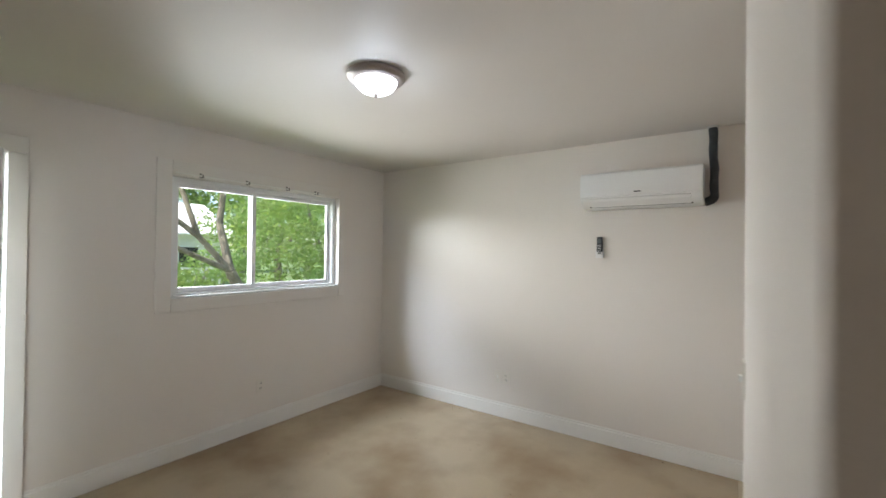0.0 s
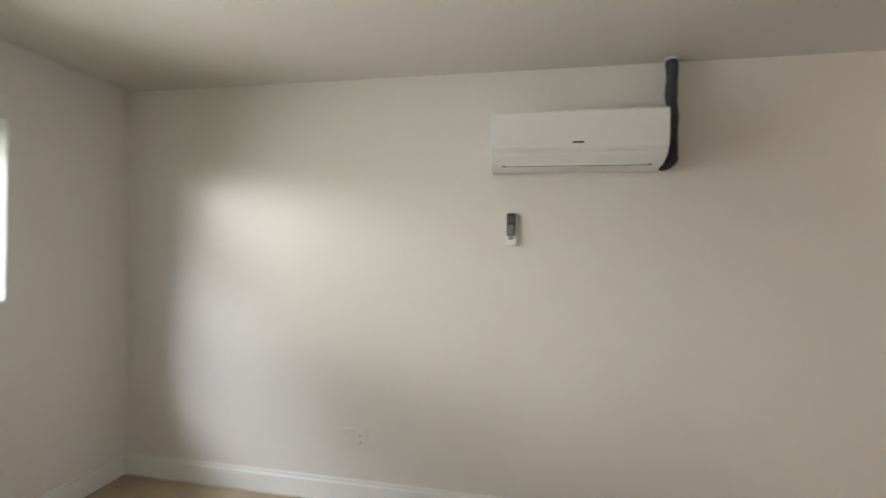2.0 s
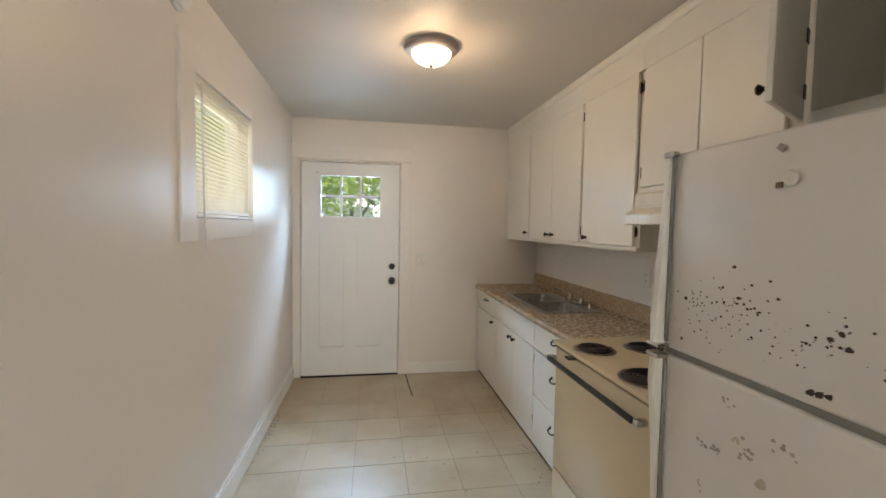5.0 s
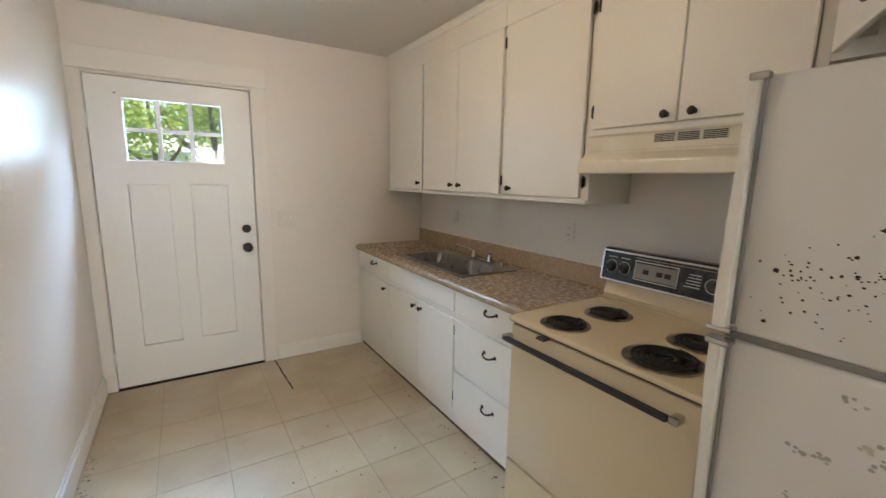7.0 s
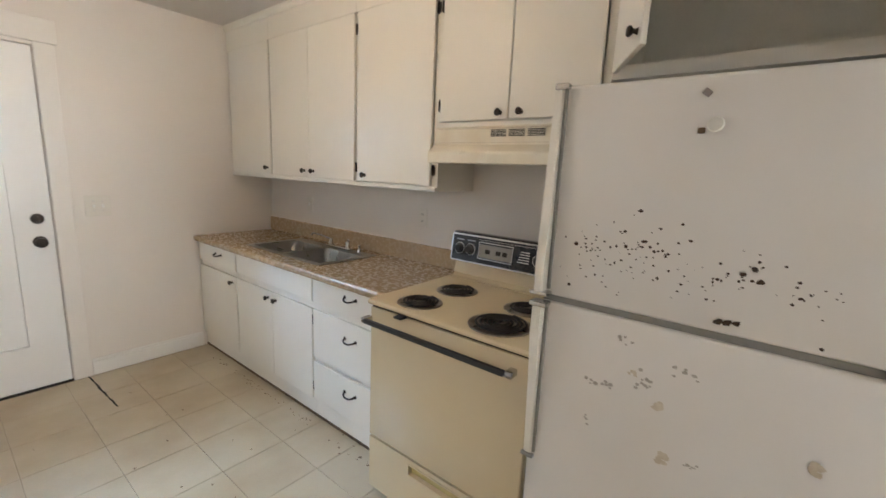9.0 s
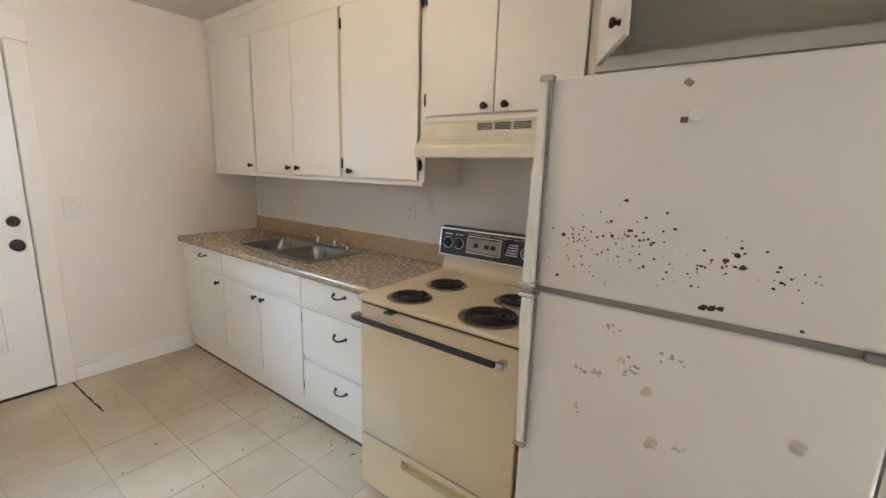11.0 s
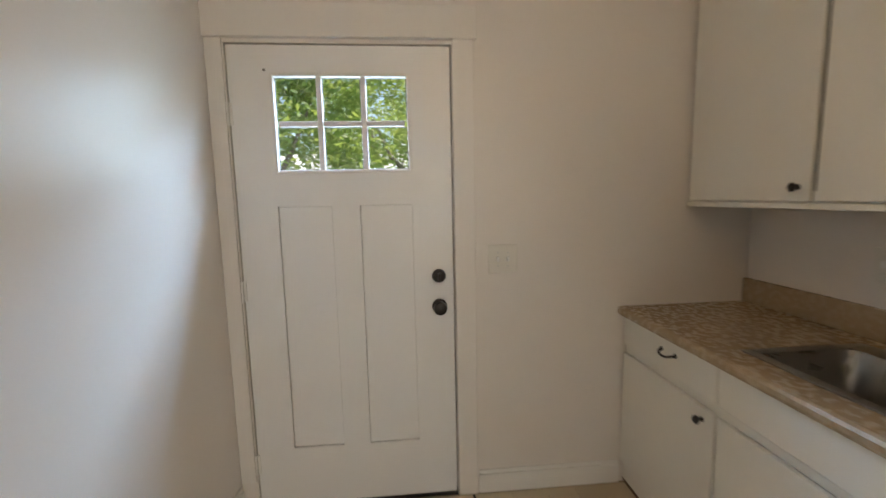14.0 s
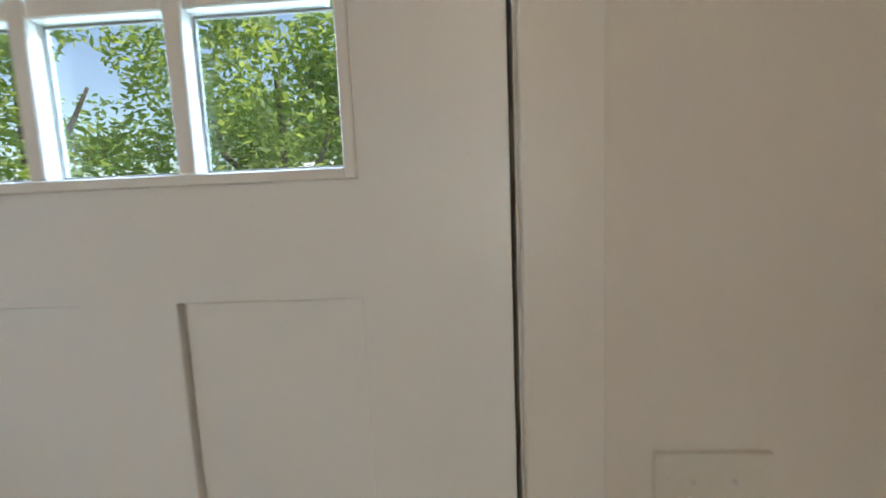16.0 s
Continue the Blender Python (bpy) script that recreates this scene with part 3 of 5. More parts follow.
def wrapped_pipe():
    p = thing("refrigerant_pipe", (WX + 0.04, -3.955, 1.90), "black wrapped pipe rising from the air conditioner to the ceiling", "pipe")
    pts, rad = [], []
    for i in range(19):
        z = 2.415 - i * 0.026
        pts.append((WX + 0.052 + 0.002 * math.sin(i * 0.9), -3.955 + 0.0025 * math.sin(i * 0.7) + 0.012 * (i / 18), z))
        rad.append(0.0275 + 0.0014 * math.sin(i * 1.3))
    for a in (15, 35, 55, 75, 90):
        pts.append((WX + 0.055, -3.943 - 0.055 * (1 - math.cos(radians(a))), 1.947 - 0.045 * math.sin(radians(a))))
        rad.append(0.030)
    part("wrap", T(pts, rad, seg=12), FOAM, p, smooth=True)
    part("collar", L([(0.034, 0), (0.034, 0.014)], (WX + 0.052, -3.955, H - 0.016), "z", 16), GREYPL, p, "pale foam collar at the ceiling")


def remote():
    h = thing("remote_holder", (WX, -4.72, 1.50), "small white plastic remote holder on the wall", "holder")
    bm = bmesh.new()
    box(bm, WX, WX + 0.004, -4.747, -4.693, 1.497, 1.565, 0.002, 1)
    box(bm, WX + 0.022, WX + 0.026, -4.747, -4.693, 1.497, 1.545, 0.002, 1)
    box(bm, WX, WX + 0.026, -4.749, -4.745, 1.497, 1.548, 0.001, 1), box(bm, WX, WX + 0.026, -4.695, -4.691, 1.497, 1.548, 0.001, 1)
    box(bm, WX, WX + 0.026, -4.747, -4.693, 1.494, 1.500, 0.001, 1)
    part("pocket", bm, PLASTIC, h)
    part("slot", B(WX + 0.0262, WX + 0.0268, -4.733, -4.707, 1.525, 1.543), GASKET, h)
    r = thing("remote_control", (WX + 0.013, -4.72, 1.50), "black remote control with grey screen in a wall holder", "remote")
    part("case", B(WX + 0.005, WX + 0.021, -4.743, -4.699, 1.501, 1.665, bev=0.004), BLACKPL, r)
    part("screen", B(WX + 0.021, WX + 0.0222, -4.737, -4.705, 1.612, 1.650), SCREEN, r, "grey display")
    for z in (1.598, 1.585, 1.572, 1.559):
        for y in (-4.735, -4.726, -4.717):
            part("button", B(WX + 0.021, WX + 0.0226, y, y + 0.006, z - 0.004, z + 0.003), GREYPL, r)


def alarm():
    a = thing("smoke_alarm", (WX, -2.275, 2.308), "white round smoke alarm high on the wall", "smoke alarm")
    part("base", L([(0.068, 0), (0.069, 0.010), (0.064, 0.015)], (WX, -2.275, 2.308), "x", 32), GREYPL, a, smooth=True)
    part("cover", L([(0.062, 0.016), (0.061, 0.034), (0.050, 0.044), (0.020, 0.047)], (WX, -2.275, 2.308), "x", 32), PLASTIC, a, smooth=True)
    part("test_button", L([(0.012, 0.047), (0.011, 0.050)], (WX, -2.275, 2.308), "x", 16), GREYPL, a)


def plate(name, cat, axis, u, z, n, label, toggles=0, w=0.07, at=0.0, h=0.117):
    """A wall plate: axis 'x' faces +x, '-x' faces -x, '-y' faces -y, 'y' faces +y; u is the place along the wall."""
    p = thing(name, (at, u, z) if "x" in axis else (u, at, z), label, cat)
    s = -1 if axis[0] == "-" else 1

    def put(bm, u0, u1, z0, z1, d0, d1, bev=0.0):
        a, b = sorted((at + s * d0, at + s * d1))
        if "x" in axis:
            box(bm, a, b, u + u0, u + u1, z + z0, z + z1, bev, 1)
        else:
            box(bm, u + u0, u + u1, a, b, z + z0, z + z1, bev, 1)
        return bm
    part("cover_plate", put(bmesh.new(), -w / 2, w / 2, -h / 2, h / 2, 0, 0.007, 0.002), IVORY, p)
    if toggles:
        for k in range(toggles):
            c = (k - (toggles - 1) / 2) * 0.046
            part("toggle", put(bmesh.new(), c - 0.005, c + 0.005, -0.010, 0.012, 0.006, 0.017, 0.002), PLASTIC, p)
            for dz in (-0.030, 0.030):
                part("screw", put(bmesh.new(), c - 0.003, c + 0.003, dz - 0.003, dz + 0.003, 0.006, 0.008), GREYPL, p)
    else:
        for dz in (-0.020, 0.020):
            part("socket", put(bmesh.new(), -0.016, 0.016, dz - 0.014, dz + 0.014, 0.006, 0.0085, 0.002), IVORY, p)
            bm = bmesh.new()
            put(bm, -0.008, -0.005, dz - 0.005, dz + 0.006, 0.0085, 0.009), put(bm, 0.005, 0.008, dz - 0.005, dz + 0.006, 0.0085, 0.009)
            part("slots", bm, DARK, p)


air_conditioner()
wrapped_pipe()
remote()
alarm()
plate("outlet", "outlet", "x", -5.548, 0.370, 0, "ivory duplex wall outlet above the baseboard", at=WX)
plate("outlet", "outlet", "x", -5.632, 0.370, 0, "ivory cable plate beside an outlet", toggles=1, at=WX)
plate("outlet", "outlet", "y", 1.408, 0.370, 0, "painted-over wall outlet under the window", at=SY)
plate("light_switch", "switch", "-y", 1.130, 1.126, 0, "ivory double toggle light switch beside the door", toggles=2, w=0.132, at=0.0, h=0.130)
plate("outlet", "outlet", "-x", -1.735, 1.162, 0, "ivory duplex outlet above the worktop", at=RX)
plate("outlet", "outlet", "-x", -0.567, 1.147, 0, "ivory outlet above the sink end", toggles=1, at=RX)
plate("light_switch", "switch", "-y", 1.76, 1.13, 0, "ivory toggle switch on the partition", toggles=1, at=-3.80)
ob = thing("outlet_box", (WX, -2.59, 0.33), "open dark outlet box without its cover", "outlet")
bm = bmesh.new()
for y0, y1, z0, z1 in ((-2.622, -2.616, 0.28, 0.385), (-2.564, -2.558, 0.28, 0.385), (-2.616, -2.564, 0.28, 0.286), (-2.616, -2.564, 0.379, 0.385)):
    box(bm, WX, WX + 0.006, y0, y1, z0, z1)
part("rim", bm, GRIME, ob)
part("receptacle", B(WX + 0.0005, WX + 0.016, -2.608, -2.572, 0.296, 0.370, bev=0.004), DARK, ob, "dark brown receptacle")


# ---------- kitchen cabinets ----------
def cab_knob(parent, x, y, z):
    part("knob", L([(0.010, 0), (0.007, 0.006), (0.007, 0.012), (0.014, 0.018), (0.0155, 0.024), (0.011, 0.029), (0.003, 0.030)], (x, y, z), "-x", 16), BRONZE, parent, "dark bronze knob", True)


def bail_pull(parent, x, y, z):
    bm = bmesh.new()
    pts = []
    for k in range(11):
        a = -1 + k / 5
        pts.append((x - 0.024 * (1 - a ** 4) - 0.002, y + 0.043 * a, z - 0.012 * (1 - a * a)))
    tube(bm, pts, [0.0055 if abs(k - 5) > 3 else 0.0045 for k in range(11)], seg=8)
    for s in (-1, 1):
        lathe(bm, [(0.010, 0), (0.009, 0.003), (0.004, 0.005)], (x, y + 0.043 * s, z), "-x", 10)
    part("pull_handle", bm, BRONZE, parent, "dark curved metal pull", True)


def small_hinge(parent, x, y, z):
    bm = bmesh.new()
    lathe(bm, [(0.005, 0), (0.005, 0.055)], (x - 0.004, y, z - 0.027), "z", 8)
    box(bm, x - 0.003, x + 0.001, y - 0.010, y + 0.010, z - 0.020, z + 0.020)
    part("hinge", bm, BRONZE, parent, "dark hinge")


LF = 1.706   # front of the lower doors


def carcass(c, y0, y1, z0, z1, x0, x1, mat=CAB, top=True):
    """Sides, floor, back and top of a cabinet, open in front."""
    t = 0.016
    part("side_panel", B(x0, x1, y0, y0 + t, z0, z1), mat, c)
    part("side_panel", B(x0, x1, y1 - t, y1, z0, z1), mat, c)
    part("bottom_panel", B(x0, x1, y0 + t, y1 - t, z0, z0 + t), mat, c)
    part("back_panel", B(x1 - t, x1, y0 + t, y1 - t, z0 + t, z1 - t), mat, c)
    if top:
        part("top_panel", B(x0, x1, y0 + t, y1 - t, z1 - t, z1), mat, c)


def rails(c, y0, y1, z0, z1, x0, x1, mids_z=(), mids_y=(), s=0.035):
    bm = bmesh.new()
    box(bm, x0, x1, y0, y0 + s, z0, z1), box(bm, x0, x1, y1 - s, y1, z0, z1)
    box(bm, x0, x1, y0 + s, y1 - s, z0, z0 + s), box(bm, x0, x1, y0 + s, y1 - s, z1 - s, z1)
    for z in mids_z:
        box(bm, x0 + 0.0005, x1, y0 + s, y1 - s, z - s / 2, z + s / 2)
    for y in mids_y:
        box(bm, x0 + 0.001, x1, y - s / 2, y + s / 2, z0 + s, z1 - s)
    part("face_frame", bm, CAB, c)


def front(name, c, y0, y1, z0, z1, x, label=""):
    return part(name, B(x, x + 0.018, y0, y1, z0, z1, bev=0.004, seg=2), CAB, c, label)


def base_unit(y0, y1, label, kind):
    c = thing("base_cabinet", (2.0, (y0 + y1) / 2, 0), label, "cabinet", "kitchen base cabinets")
    carcass(c, y0, y1, 0.105, 0.838, LF + 0.038, RX - 0.002, top=kind != "sink")
    if kind == "drawers":
        rails(c, y0, y1, 0.105, 0.838, LF + 0.019, LF + 0.038, (0.368, 0.680))
        for za, zb, zp in ((0.703, 0.836, 0.795), (0.383, 0.664, 0.575), (0.128, 0.357, 0.276)):
            d = front("drawer_front", c, y0 + 0.050, y1 - 0.004, za, zb, LF)
            bail_pull(d, LF, -1.806, zp)
    elif kind == "sink":
        rails(c, y0, y1, 0.105, 0.838, LF + 0.019, LF + 0.038, (0.680,))
        front("false_front", c, y0 + 0.004, y1 - 0.004, 0.703, 0.836, LF)
        ym = -1.055
        for a, b, k in ((ym + 0.002, y1 - 0.004, ym + 0.042), (y0 + 0.004, ym - 0.002, ym - 0.045)):
            d = front("door", c, a, b, 0.122, 0.664, LF)
            cab_knob(d, LF, k, 0.622)
        small_hinge(c, LF + 0.012, y0 + 0.003, 0.60), small_hinge(c, LF + 0.012, y0 + 0.003, 0.20)
    else:
        rails(c, y0, y1, 0.105, 0.838, LF + 0.019, LF + 0.038, (0.680,))
        d = front("drawer_front", c, y0 + 0.004, y1 - 0.006, 0.703, 0.836, LF)
        bail_pull(d, LF, -0.340, 0.788)
        d = front("door", c, y0 + 0.004, y1 - 0.006, 0.122, 0.664, LF)
        cab_knob(d, LF, y0 + 0.060, 0.622)
    part("toe_kick", B(LF + 0.024, LF + 0.040, y0, y1, 0.018, 0.1045), CAB, c, "white painted kick board")
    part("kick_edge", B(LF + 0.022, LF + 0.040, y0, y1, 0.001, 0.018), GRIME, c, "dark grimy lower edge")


base_unit(-0.598, -0.004, "white base cabinet with one drawer and one door", "single")
base_unit(-1.478, -0.600, "white sink base cabinet with two doors", "sink")
base_unit(-2.120, -1.480, "white base cabinet with three drawers", "drawers")

UF = 1.985   # front of the upper doors


def upper_unit(y0, y1, z0, label, doors, name="upper_cabinet", open_front=False):
    c = thing(name, (2.15, (y0 + y1) / 2, z0), label, "cabinet", "kitchen wall cabinets")
    carcass(c, y0, y1, z0, 2.366, UF + 0.040, RX - 0.002, CABIN if open_front else CAB)
    bm = bmesh.new()
    x0, x1, s = UF + 0.020, UF + 0.040, 0.030
    box(bm, x0, x1, y0, y0 + s, z0, 2.366), box(bm, x0, x1, y1 - s, y1, z0, 2.366)
    box(bm, x0, x1, y0 + s, y1 - s, z0, z0 + (0.046 if open_front else s)), box(bm, x0, x1, y0 + s, y1 - s, 2.245, 2.366)
    for ya, yb, yk, zk, yh in doors:
        if yh:
            box(bm, x0 + 0.001, x1, yh - 0.013, yh + 0.013, z0 + s, 2.245)
    part("face_frame", bm, CAB, c)
    part("fascia", B(UF + 0.001, UF + 0.0195, y0, y1, 2.2525, 2.386), CAB, c)
    for ya, yb, yk, zk, yh in doors:
        d = front("door", c, ya, yb, z0 + 0.026, 2.252, UF)
        cab_knob(d, UF, yk, zk)
        if yh:
            for z in (z0 + 0.10, 2.17):
                small_hinge(c, UF + 0.012, yh, z)
    if not open_front:
        part("bottom_rail", B(UF + 0.004, UF + 0.0195, y0, y1, z0, z0 + 0.020, bev=0.002, seg=1), CAB, c)
    return c


upper_unit(-0.600, -0.004, 1.342, "white wall cabinet with one flat door in the corner", [(-0.590, -0.024, -0.548, 1.415, 0)])
upper_unit(-1.500, -0.602, 1.342, "white wall cabinet with two flat doors above the sink", [(-1.0475, -0.608, -1.000, 1.408, 0), (-1.486, -1.050, -1.095, 1.408, -1.498)])
upper_unit(-2.090, -1.502, 1.342, "white wall cabinet with one wide flat door", [(-2.054, -1.514, -1.580, 1.402, -2.068)])
upper_unit(-2.868, -2.092, 1.640, "white short wall cabinet with two doors above the hood", [(-2.466, -2.104, -2.430, 1.693, -2.096), (-2.836, -2.471, -2.529, 1.693, -2.852)])
# dark strip and rod fill the door gap as its painted shade; no hinge here
strip = thing("door_gap_shade", (UF + 0.016, -0.600, 1.40), "long dark strip painted as the shade in the gap between two wall cabinet doors", "hinge")
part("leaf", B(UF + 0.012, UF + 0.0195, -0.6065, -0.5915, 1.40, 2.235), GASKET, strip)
part("gap_rod", L([(0.004, 0), (0.004, 0.82)], (UF + 0.010, -0.599, 1.408), "z", 8), BRONZE, strip, "thin dark rod that deepens the gap's shade")
fc = upper_unit(-3.664, -2.870, 1.784, "white cabinet over the fridge with doors standing open, empty", [], open_front=True)
for y_h, turn, label in ((-2.874, -61.5, "white cabinet door standing open"), (-3.646, 75, "white cabinet door standing open")):
    sgn = -1 if turn < 0 else 1
    bm = B(0, 0.018, min(0, sgn * 0.338), max(0, sgn * 0.338), 0, 0.450, bev=0.004)
    d = part("door", bm, CAB, fc, label)
    d.matrix_parent_inverse = Matrix()
    d.matrix_basis = Matrix.Translation(-Vector(fc.location)) @ pose(UF, y_h, 1.800, 0, 0, turn)
    k = part("knob", L([(0.010, 0), (0.007, 0.006), (0.007, 0.012), (0.014, 0.018), (0.0155, 0.024), (0.011, 0.029), (0.003, 0.030)], (0, sgn * 0.300, 0.045), "-x", 16), BRONZE, d, "dark bronze knob", True)
    for z in (0.09, 0.26):
        bm = bmesh.new()
        lathe(bm, [(0.006, 0), (0.006, 0.055)], (0.010, 0, z - 0.027), "z", 8)
        box(bm, 0.017, 0.021, sgn * 0.002, sgn * 0.028, z - 0.022, z + 0.022)
        part("hinge", bm, BRONZE, d, "dark hinge")

# ---------- worktop, sink, tap ----------
CT = 0.885
wt = thing("worktop", (2.0, -1.06, 0.84), "brown mottled stone-look laminate worktop with low splashback", "worktop")
sx0, sx1, sy0, sy1 = 1.800, 2.205, -1.415, -0.615
bm = bmesh.new()
nose = [(1.720, 0.842), (1.690, 0.842), (1.680, 0.848), (1.676, 0.858), (1.676, 0.872), (1.681, 0.881), (1.691, CT), (1.720, CT)]
extrude_y(bm, nose, -2.124, -0.002)
box(bm, 1.720, sx0, -2.124, -0.002, 0.842, CT), box(bm, sx1, RX - 0.002, -2.124, -0.002, 0.842, CT)
box(bm, sx0, sx1, -2.124, sy0, 0.842, CT), box(bm, sx0, sx1, sy1, -0.002, 0.842, CT)
bmesh.ops.remove_doubles(bm, verts=bm.verts, dist=0.0004)
part("slab", bm, LAMI, wt)
part("splashback", B(2.293, RX - 0.002, -2.124, -0.002, CT + 0.0005, 0.998, bev=0.004), LAMI, wt)


def sink():
    s = thing("kitchen_sink", (2.0, -1.015, CT), "stainless steel double-bowl sink set in the worktop", "sink")
    bm = bmesh.new()
    z0, z1 = CT + 0.001, CT + 0.006
    bx0, bx1 = 1.818, 2.135
    mid = -1.015
    box(bm, sx0 - 0.018, bx0, sy0 - 0.018, sy1 + 0.018, z0, z1, 0.002, 1), box(bm, bx1, sx1 + 0.014, sy0 - 0.018, sy1 + 0.018, z0, z1, 0.002, 1)
    box(bm, bx0, bx1, sy0 - 0.018, sy0 + 0.018, z0, z1), box(bm, bx0, bx1, sy1 - 0.018, sy1 + 0.018, z0, z1), box(bm, bx0, bx1, mid - 0.020, mid + 0.020, z0, z1)
    part("rim", bm, STEEL, s)
    for a, b in ((sy0 + 0.016, mid - 0.018), (mid + 0.018, sy1 - 0.016)):
        bm = bmesh.new()
        rings = []
        cx, cy, hx, hy = (bx0 + bx1) / 2, (a + b) / 2, (bx1 - bx0) / 2 + 0.002, (b - a) / 2
        for dz, inset, rc in ((0.004, 0, 0.05), (-0.01, 0.006, 0.05), (-0.13, 0.018, 0.055), (-0.155, 0.03, 0.06), (-0.165, 0.06, 0.06), (-0.168, 0.12, 0.03)):
            ring = []
            for k in range(32):
                t = 2 * math.pi * k / 32
                c, sn = math.cos(t), math.sin(t)
                ex, ey = hx - inset, hy - inset
                p = 0.28 if inset < 0.05 else 0.5
                ring.append(bm.verts.new((cx + ex * math.copysign(abs(c) ** p, c), cy + ey * math.copysign(abs(sn) ** p, sn), CT + dz)))
            rings.append(ring)
        for r0, r1 in zip(rings, rings[1:]):
            for k in range(32):
                bm.faces.new((r0[k], r0[(k + 1) % 32], r1[(k + 1) % 32], r1[k]))
        bm.faces.new(rings[-1])
        bowl = part("bowl", bm, STEEL, s, "brushed steel bowl", True)
        part("drain", L([(0.042, 0), (0.040, 0.004), (0.030, 0.002), (0.006, 0.001)], (cx, cy, CT - 0.167), "z", 20), CHROME, bowl)


sink()


def tap():
    t = thing("kitchen_tap", (2.172, -1.03, CT + 0.006), "chrome kitchen tap with swung spout and lever", "tap")
    z = CT + 0.007
    x = 2.192
    part("deck_plate", B(x - 0.022, x + 0.022, -1.215, -0.955, z, z + 0.014, bev=0.006), CHROME, t, smooth=True)
    part("spout_base", L([(0.017, 0), (0.015, 0.025), (0.011, 0.040), (0.009, 0.046)], (x, -0.995, z + 0.012), "z", 16), CHROME, t, smooth=True)
    part("spout", T([(x, -0.995, z + 0.045), (x - 0.004, -0.98, z + 0.054), (x - 0.025, -0.93, z + 0.068), (x - 0.055, -0.872, z + 0.080), (x - 0.062, -0.860, z + 0.078), (x - 0.063, -0.857, z + 0.062)], [0.006, 0.006, 0.0055, 0.005, 0.0075, 0.0075], seg=10), CHROME, t, smooth=True)
    part("lever_base", L([(0.019, 0), (0.017, 0.018), (0.013, 0.038), (0.007, 0.046)], (x, -1.175, z + 0.012), "z", 16), CHROME, t, smooth=True)
    part("lever", T([(x, -1.175, z + 0.050), (x - 0.006, -1.185, z + 0.068), (x - 0.020, -1.21, z + 0.076), (x - 0.04, -1.245, z + 0.072)], [0.008, 0.0075, 0.0065, 0.005], seg=8), CHROME, t, smooth=True)
    part("sprayer", L([(0.014, 0), (0.012, 0.010), (0.008, 0.026), (0.010, 0.045), (0.005, 0.05)], (x, -1.295, z), "z", 14), CHROME, t, smooth=True)


tap()


# ---------- range hood ----------
def range_hood():
    h = thing("range_hood", (2.1, -2.48, 1.47), "cream enamel range hood with slotted vents", "range hood")
    y0, y1 = -2.866, -2.110
    prof = [(RX - 0.003, 1.638), (1.962, 1.638), (1.955, 1.630), (1.950, 1.560), (1.906, 1.530), (1.903, 1.522), (1.903, 1.482), (1.910, 1.477), (1.935, 1.477), (1.935, 1.500), (RX - 0.003, 1.500)]
    bm = bmesh.new()
    extrude_y(bm, prof, y0, y1)
    part("canopy", bm, HOODM, h)
    bm = bmesh.new()
    for za, zb in ((1.568, 1.570), (1.627, 1.629)):
        box(bm, 1.9495, 1.953, y0 + 0.02, y1 - 0.02, za, zb)
    part("panel_groove", bm, RESIDUE, h)
    for a, b in ((-2.490, -2.412), (-2.575, -2.498), (-2.662, -2.583)):
        part("vent", B(1.950, 1.9545, a, b, 1.590, 1.622), HOODM, h)
        for k in range(5):
            part("vent_slot", B(1.9475, 1.950, a + 0.003, b - 0.003, 1.5935 + k * 0.006, 1.5965 + k * 0.006), DARK, h)
    part("switch", L([(0.010, 0), (0.009, 0.008)], (1.952, -2.72, 1.60), "-x", 12), HOODM, h)


range_hood()


